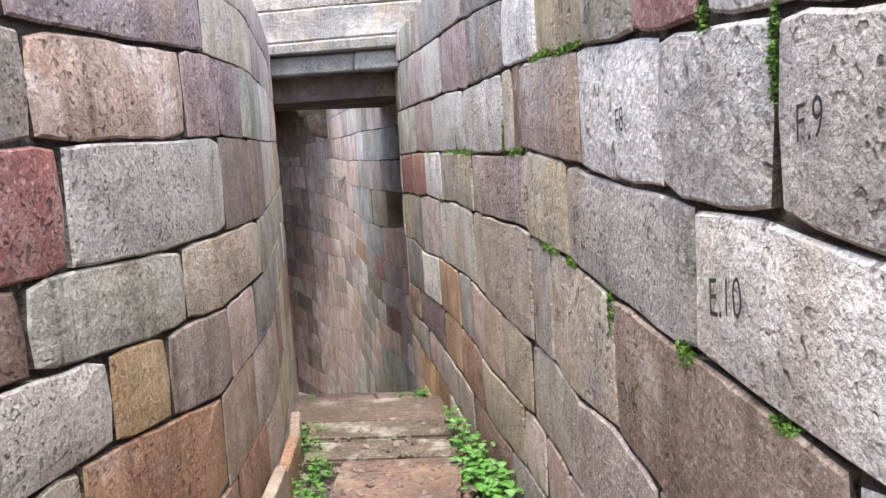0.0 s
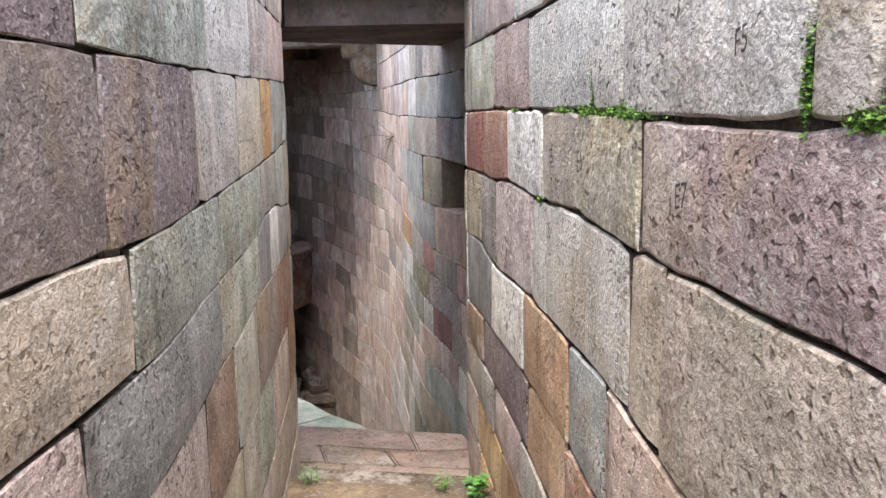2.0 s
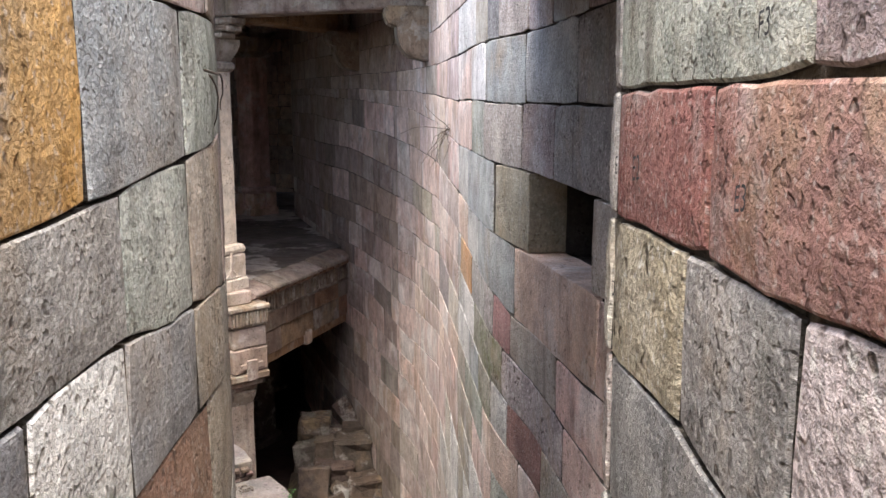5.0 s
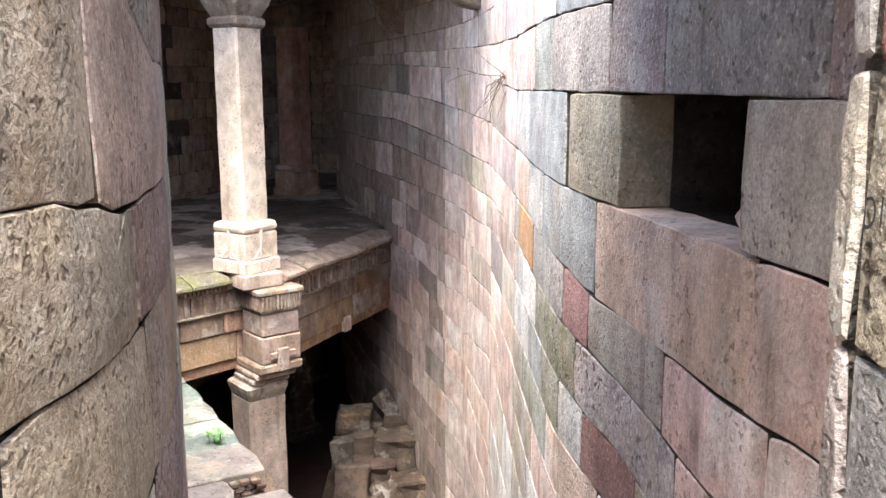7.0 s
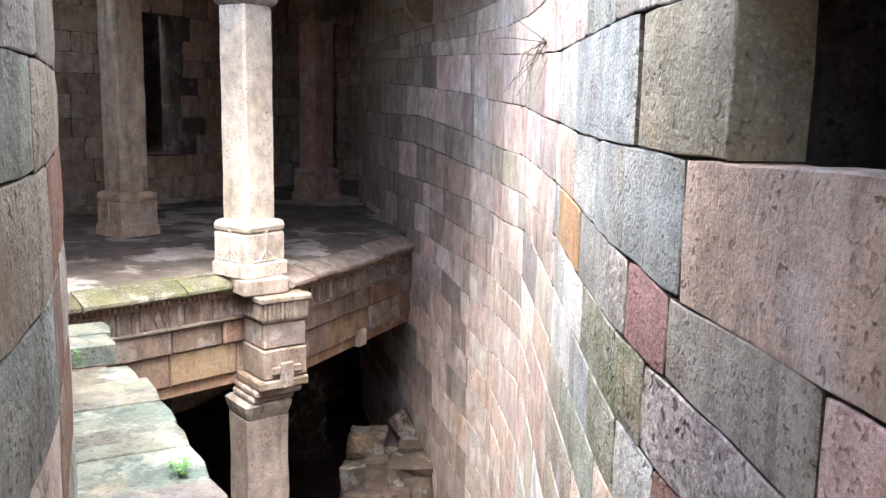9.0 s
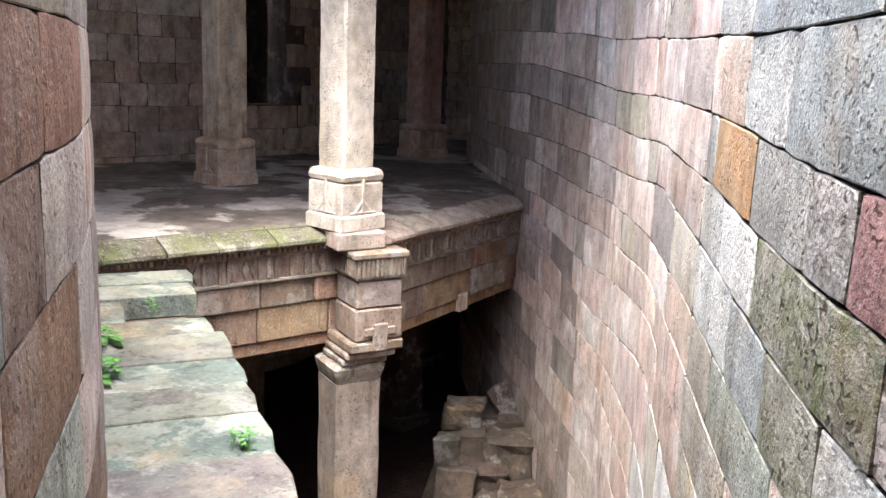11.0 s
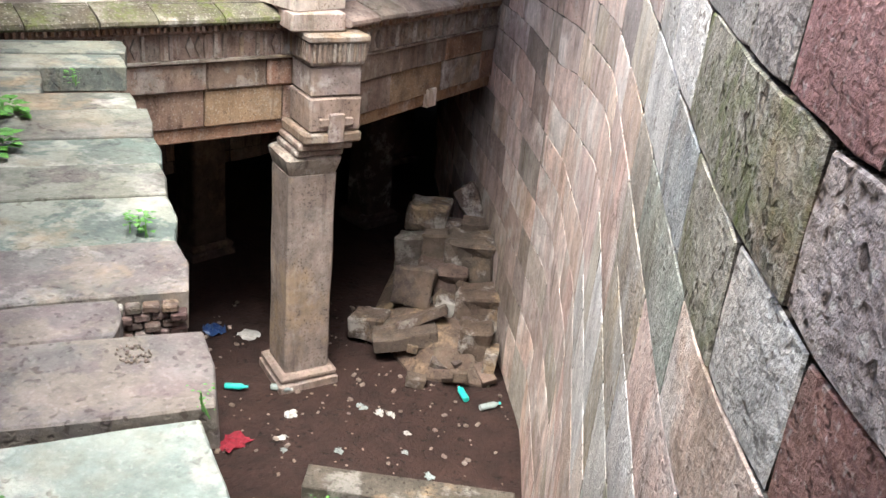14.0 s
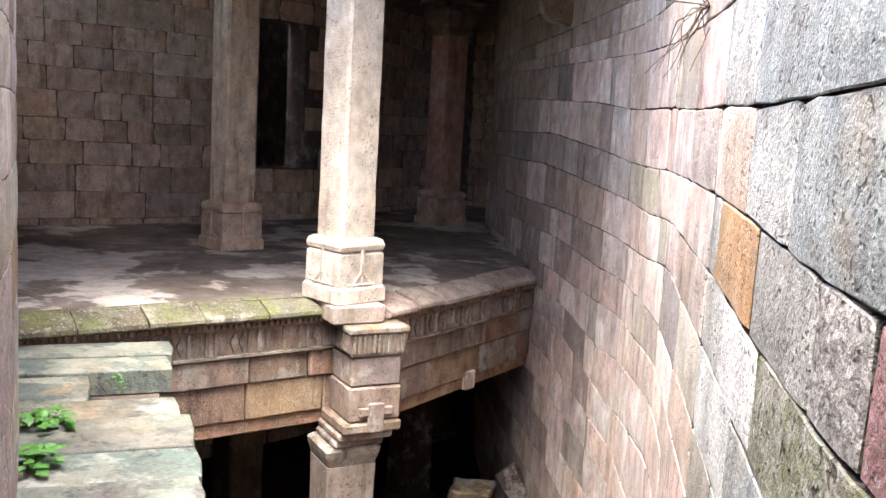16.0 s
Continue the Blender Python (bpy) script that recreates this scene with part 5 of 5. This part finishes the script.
for i in range(420):
    x, y = rng.uniform(-6.6, -2.3), rng.uniform(12.6, 17.2)
    if x > edge_x(R2, y) - 0.1:
        continue
    r = rng.choice((0.008, 0.01, 0.012, 0.015, 0.02, 0.03))
    block(bm, -r, r, -r * 0.7, r * 0.7, -r * 0.5, r * 0.5, r * 0.3, 0, Matrix.Translation((x, y, LOW + r * 0.3)) @ Euler((rng.uniform(-0.5, 0.5), rng.uniform(-0.5, 0.5), rng.uniform(0, 6))).to_matrix().to_4x4())
thing("stone_chips", bm, "chips", "scattered pale stone chips on the earth floor", "gravel", kind="stuff")
rock("kerb_stone", (-3.0, 14.1, LOW + 0.07), (1.9, 0.35, 0.14), (0, 0, 0.35), "mortar", "long worn kerb stone across the earth floor", "stone")

# ---- litter ----
def lathe(bm, profile, n=14, m=None):
    rings = []
    for r, zz in profile:
        rings.append([bm.verts.new((r * math.cos(2 * math.pi * i / n), r * math.sin(2 * math.pi * i / n), zz)) for i in range(n)])
    for a, b in zip(rings, rings[1:]):
        for i in range(n):
            bm.faces.new((a[i], a[(i + 1) % n], b[(i + 1) % n], b[i]))
    bm.faces.new(rings[0][::-1])
    bm.faces.new(rings[-1])
    if m is not None:
        bmesh.ops.transform(bm, matrix=m, verts=bm.verts[:])


def bottle(loc, turn, tint, cap, label):
    root = empty("bottle", loc, label, "bottle", "litter")
    root.rotation_euler = turn
    bm = bmesh.new()
    lathe(bm, [(0.03, 0), (0.036, 0.01), (0.036, 0.07), (0.033, 0.08), (0.036, 0.09), (0.036, 0.17), (0.014, 0.21), (0.014, 0.225)])
    part("bottle_body", bm, tint, root)
    bm = bmesh.new()
    lathe(bm, [(0.016, 0.226), (0.016, 0.245), (0.014, 0.248)])
    part("cap", bm, cap, root)


def litter_sheet(name, loc, size, mat, label):
    bm = bmesh.new()
    bmesh.ops.create_grid(bm, x_segments=6, y_segments=6, size=0.5)
    for v in bm.verts:
        w = noise.noise_vector(v.co * 5 + Vector(loc))
        v.co = Vector((v.co.x * size[0] + w.x * 0.04, v.co.y * size[1] + w.y * 0.04, abs(w.z) * size[2]))
    bmesh.ops.solidify(bm, geom=bm.faces[:], thickness=0.004)
    ob = thing(name, bm, mat, label, name.split("_")[-1], "litter", loc=loc)
    ob.rotation_euler = (0, 0, rng.uniform(0, 3))


bottle((-3.2, 15.8, LOW + 0.04), (0, 1.5, 2.4), "teal", "redcloth", "crushed teal plastic bottle on the earth floor")
bottle((-3.02, 15.75, LOW + 0.04), (0, 1.55, 0.9), "clear", "teal", "clear plastic water bottle lying on the earth")
bottle((-5.45, 14.6, LOW + 0.04), (0, 1.5, 0.4), "teal", "teal", "green plastic bottle lying beside the column")
bottle((-5.05, 14.86, LOW + 0.04), (0, 1.5, 0.2), "clear", "paper", "empty clear bottle lying near the column base")
litter_sheet("snack_packet", (-3.74, 16.25, LOW + 0.16), (0.2, 0.13, 0.06), "purple", "crumpled purple foil snack packet on the rubble")
litter_sheet("red_cloth", (-4.8, 13.93, LOW + 0.01), (0.3, 0.22, 0.07), "redcloth", "crumpled dark red cloth on the earth floor")
litter_sheet("snack_packet", (-4.61, 14.6, LOW + 0.01), (0.12, 0.1, 0.05), "paper", "crumpled pale and red packet on the earth floor")
litter_sheet("plastic_bag", (-6.3, 15.45, LOW + 0.01), (0.26, 0.2, 0.1), "bluebag", "crumpled dark blue plastic bag on the earth")
litter_sheet("paper_sheet", (-5.91, 15.6, LOW + 0.01), (0.22, 0.18, 0.05), "paper", "dirty pale paper sheet on the earth floor")
for i in range(14):
    x, y = rng.uniform(-5.4, -2.9), rng.uniform(13.2, 15.6)
    litter_sheet("paper_scrap", (x, y, LOW + 0.005), (rng.uniform(0.05, 0.12), rng.uniform(0.04, 0.08), 0.03), rng.choice(("paper", "paper", "clear")), "small scrap of pale paper on the earth floor")

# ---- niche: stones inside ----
# added back closes the niche; its shade is put in the dark colour
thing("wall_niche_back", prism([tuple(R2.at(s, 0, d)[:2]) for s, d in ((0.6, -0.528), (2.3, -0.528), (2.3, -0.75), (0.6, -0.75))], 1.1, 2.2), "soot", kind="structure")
rock("loose_stone", R2.at(1.02, 1.50, -0.2), (0.24, 0.2, 0.24), (0.3, 0.4, 0.2), "rose", "rough pink stone lying in the niche", "stone")
rock("loose_stone", R2.at(1.45, 1.49, -0.42), (0.34, 0.22, 0.16), (0.2, 0.1, 1.2), "rubble", "dusty stone lying deep in the niche", "stone")

# ---- low stone kerb along the west wall's foot ----
for i in range(7):
    s0 = AL + 1.2 + i * 0.52
    c0, c1 = LW.at(s0 + 0.004, 0, 0.03), LW.at(s0 + 0.515, 0, 0.03)
    d0, d1 = LW.at(s0 + 0.004, 0, 0.085), LW.at(s0 + 0.515, 0, 0.085)
    slab_mesh = prism([c0[:2], c1[:2], d1[:2], d0[:2]], 0.6, 0.98 - 0.03 * i, 0.008)
    thing("kerb_slab", slab_mesh, "brown" if i % 2 else "umber", "upright brownish slab edging the foot of the passage wall", "slab", "kerb slabs")


# ---- plants ----
def leaf_cluster(bm, x, y, z, n, spread, size, rise):
    for _ in range(n):
        a, r = rng.uniform(0, 6.28), spread * math.sqrt(rng.random())
        base = Vector((x + r * math.cos(a), y + r * math.sin(a), z + rng.uniform(0.01, rise)))
        ang, tip = rng.uniform(0, 6.28), rng.uniform(0.1, 0.7)
        L = size * rng.uniform(0.6, 1.25)
        W = L * rng.uniform(0.3, 0.42)
        d = Vector((math.cos(ang), math.sin(ang), 0))
        s = Vector((-d.y, d.x, 0))
        up = Vector((0, 0, 1))
        p0 = base
        p1 = base + d * L * 0.45 + up * L * tip * 0.5
        p2 = base + d * L + up * L * (tip * 0.5 - 0.12)
        vs = [bm.verts.new(p) for p in (p0, p1 + s * W - up * L * 0.06, p2, p1 - s * W - up * L * 0.06, p1 + up * L * 0.02)]
        for f in ((0, 1, 4), (1, 2, 4), (2, 3, 4), (3, 0, 4)):
            bm.faces.new([vs[k] for k in f])


def stems(bm, x, y, z, n, spread, rise):
    for _ in range(n):
        a, r = rng.uniform(0, 6.28), spread * rng.random()
        px, py = x + r * math.cos(a), y + r * math.sin(a)
        block(bm, -0.002, 0.002, -0.002, 0.002, 0, rise * rng.uniform(0.5, 1), 0, 0, Matrix.Translation((px, py, z)) @ Euler((rng.uniform(-0.3, 0.3), rng.uniform(-0.3, 0.3), 0)).to_matrix().to_4x4())


def plant(loc, n, spread, size, rise, label):
    root = empty("plant", loc, label, "plant", "weeds")
    bm = bmesh.new()
    leaf_cluster(bm, 0, 0, 0, n, spread, size, rise)
    stems(bm, 0, 0, -0.01, max(4, n // 6), spread, rise)
    tagged(part("leaves", bm, "leaf", root), kind="stuff")


for y, n, sp, size in ((3.0, 60, 0.11, 0.06), (3.2, 60, 0.11, 0.06), (3.45, 70, 0.1, 0.065), (3.65, 70, 0.1, 0.07), (3.85, 60, 0.09, 0.06), (4.1, 50, 0.08, 0.05), (4.35, 40, 0.07, 0.045), (4.55, 30, 0.06, 0.04)):
    plant((right_x(y) - 0.11, y, 0.62), n, sp, size, 0.16, "broad-leaved bright green weeds at the foot of the wall")
for y, n, sp, size in ((2.7, 50, 0.1, 0.04), (3.0, 60, 0.1, 0.035), (3.3, 60, 0.1, 0.035), (3.6, 70, 0.1, 0.035), (3.9, 70, 0.09, 0.032), (4.2, 70, 0.08, 0.03), (4.45, 60, 0.07, 0.03)):
    plant((edge_x(LW, y) + 0.15, y, 0.63), n, sp, size, 0.12, "small-leaved green weeds along the kerb slabs")
for x, y, z, n, sp, size in ((0.42, 6.31, 0.295, 60, 0.06, 0.045), (0.26, 6.33, 0.295, 25, 0.05, 0.03), (-0.45, 6.32, 0.295, 25, 0.05, 0.025)):
    plant((x, y, z), n, sp, size, 0.1, "green weeds growing on the passage steps")
for x, y, n, sp, size in ((-4.75, 11.75, 60, 0.14, 0.08), (-4.3, 11.35, 40, 0.12, 0.09), (-3.02, 11.05, 40, 0.07, 0.035), (-5.0, 12.55, 25, 0.06, 0.03), (-1.95, 10.2, 14, 0.05, 0.014), (-2.1, 9.5, 30, 0.08, 0.03)):
    plant((x, y, LEDGE + 0.005), n, sp, size, 0.09, "fresh green weeds in a crack of the ledge")
plant((-3.6, 13.6, LOW), 60, 0.14, 0.04, 0.08, "low green weeds on the earth floor")
bm = bmesh.new()
for i in range(500):
    y = rng.uniform(2.0, 4.6)
    xl, xr = edge_x(LW, y), right_x(y)
    r = rng.uniform(0.006, 0.016)
    block(bm, -r, r, -r, r, -r * 0.6, r * 0.6, 0, 0, Matrix.Translation((rng.uniform(xl + 0.08, xr - 0.05), y, 0.60 + (0.1 if rng.random() < 0.4 else 0.02))) @ Euler((rng.random(), rng.random(), rng.random())).to_matrix().to_4x4())
thing("gravel", bm, "chips", "loose gravel and chips between the paving stones", "gravel", kind="stuff")


def moss_tuft(line, s, z, ds, dz):
    """A strip of moss growing out of a joint: many tiny blades."""
    p = line.at(s, z, -0.012)
    t = (line.raw(s + 0.1) - line.raw(s - 0.1)).normalized()
    n = Vector((-t.y, t.x, 0)) * line.side
    t = Vector((t.x, t.y, 0))
    bm = bmesh.new()
    for _ in range(int(150 + 2500 * ds + 2500 * dz)):
        u, v = rng.gauss(0, 0.45), rng.gauss(0, 0.45)
        base = t * u * ds + Vector((0, 0, v * dz)) + n * rng.uniform(0, 0.012)
        d = (n * rng.uniform(0.4, 1) + t * rng.uniform(-1, 1) + Vector((0, 0, rng.uniform(-0.9, 0.9)))).normalized()
        w = d.cross(Vector((rng.uniform(-1, 1), rng.uniform(-1, 1), rng.uniform(-1, 1)))).normalized()
        L = rng.uniform(0.005, 0.011)
        a, b2, c2, e2 = base, base + d * L * 0.5 + w * L * 0.35, base + d * L, base + d * L * 0.5 - w * L * 0.35
        bm.faces.new([bm.verts.new(q) for q in (a, b2, c2, e2)])
    thing("moss", bm, "mossy", "strip of bright green moss in a wall joint", "moss", "moss strips", "stuff", loc=p)


MOSS = [(3.5, 2.25, 0.014, 0.08), (3.36, 2.2, 0.05, 0.016), (4.25, 2.2, 0.05, 0.012), (2.8, 1.872, 0.15, 0.014), (2.4, 2.487, 0.2, 0.012), (2.8, 2.512, 0.22, 0.012), (1.1, 2.33, 0.012, 0.08), (1.36, 2.41, 0.02, 0.05), (2.03, 1.8, 0.02, 0.07), (1.5, 1.8, 0.05, 0.03)]
MOSS += [(4.3, 2.205, 0.22, 0.018), (1.1, 1.785, 0.05, 0.014), (3.25, 2.2, 0.03, 0.014), (4.57, 2.29, 0.016, 0.1), (4.62, 2.207, 0.12, 0.018), (4.95, 2.212, 0.12, 0.01), (5.9, 2.21, 0.07, 0.01), (5.35, 1.905, 0.03, 0.012), (2.45, 1.865, 0.07, 0.014)]
for s, z, ds, dz in MOSS:
    moss_tuft(R1, A1 + s, z, ds, dz)


# ---- dry roots hanging from the walls ----
def roots(loc, n, length, label):
    cu = bpy.data.curves.new("root", "CURVE")
    cu.dimensions, cu.bevel_depth, cu.bevel_resolution = "3D", 0.0035, 1
    for _ in range(n):
        sp = cu.splines.new("POLY")
        k = 9
        sp.points.add(k - 1)
        p = Vector((0, 0, 0))
        d = Vector((rng.uniform(-1, 0.2), rng.uniform(-0.9, 0.9), rng.uniform(-0.6, 0.6)))
        for i in range(k):
            sp.points[i].co = (*p, 1)
            sp.points[i].radius = 1 - i / k * 0.7
            p = p + d.normalized() * length / k
            d += Vector((rng.uniform(-0.4, 0.3), rng.uniform(-0.5, 0.5), rng.uniform(-0.7, 0.3)))
    tmp = bpy.data.objects.new("tmp", cu)
    scene.collection.objects.link(tmp)
    bpy.context.view_layer.update()
    me = bpy.data.meshes.new_from_object(tmp)
    bpy.data.objects.remove(tmp)
    me.materials.append(M["twig"])
    ob = new("dry_twig", me)
    ob.location = loc
    tagged(ob, label, "twig", kind="stuff")


roots(R2.at(13.15 - A2, 1.9, 0.0), 12, 0.5, "bare dry twigs growing out of the shaft wall")
roots(LW.at(AL + 7.4, 2.25, 0.0), 8, 0.28, "dry roots hanging from a joint of the passage wall")

# ---- facing stones ----
NUMBERS = [("F.9", 0.98, 2.232, 0.075), ("F8", 1.85, 2.264, 0.08), ("E9", 2.32, 2.018, 0.065), ("E.10", 1.27, 1.95, 0.095), ("D9", 2.68, 1.657, 0.06), ("D.10", 1.86, 1.622, 0.07), ("G8", 3.12, 2.608, 0.06), ("G7", 2.07, 2.536, 0.06)]
NUMBERS += [("F5", 3.68, 2.315, 0.06), ("E7", 3.9, 2.055, 0.07), ("E8", 3.12, 2.04, 0.085), ("D7", 3.46, 1.653, 0.07), ("D8", 3.06, 1.61, 0.075), ("E6", 4.66, 2.075, 0.085), ("E5", 5.06, 2.068, 0.065), ("E4", 5.72, 2.05, 0.085), ("D5", 5.12, 1.825, 0.075), ("D4", 5.56, 1.745, 0.06)]
NUMBERS += [("E3", 6.66, 2.02, 0.065), ("F3", 6.62, 2.294, 0.06), ("E1", 7.54, 2.006, 0.07), ("E2", 7.35, 2.012, 0.085), ("D1", 7.53, 1.678, 0.06)]
facing(wall_east, R1, e_stones, rng, 300, (A1 + 4, 1.9), [(t, A1 + s, z, h) for t, s, z, h in NUMBERS], gap=0.0044, bevel=0.008, uneven=0.004, tilt=0.006, dome=0.004, wander=0.008, bed=east_beds, clip=0.009)
facing(wall_shaft, R2, s_stones, rng, 300, (3.5, 1.0), uneven=0.002, gap=0.0026, bevel=0.005, tilt=0.005, dome=0.002, calm=NEAR + 3.0, wander=0.012, bed=shaft_beds, clip=0.007, deep=lambda a, b, z0, z1: b > NICHE[0] - 0.02 and a < NICHE[1] + 0.02 and z1 > NICHE[2] - 0.05 and z0 < NICHE[3] + 0.05)
facing(wall_west, LW, w_stones, rng, 300, (AL + 5, 1.8), gap=0.0048, bevel=0.008, uneven=0.003, tilt=0.008, wander=0.008, bed=west_beds, clip=0.014, calm=AL + 2.9, tight=0.35)
facing(wall_back, BW, b_stones, rng, 150, (4.0, 0.5), gap=0.0025, bevel=0.003, uneven=0.004, tilt=0.01, wander=0.02)
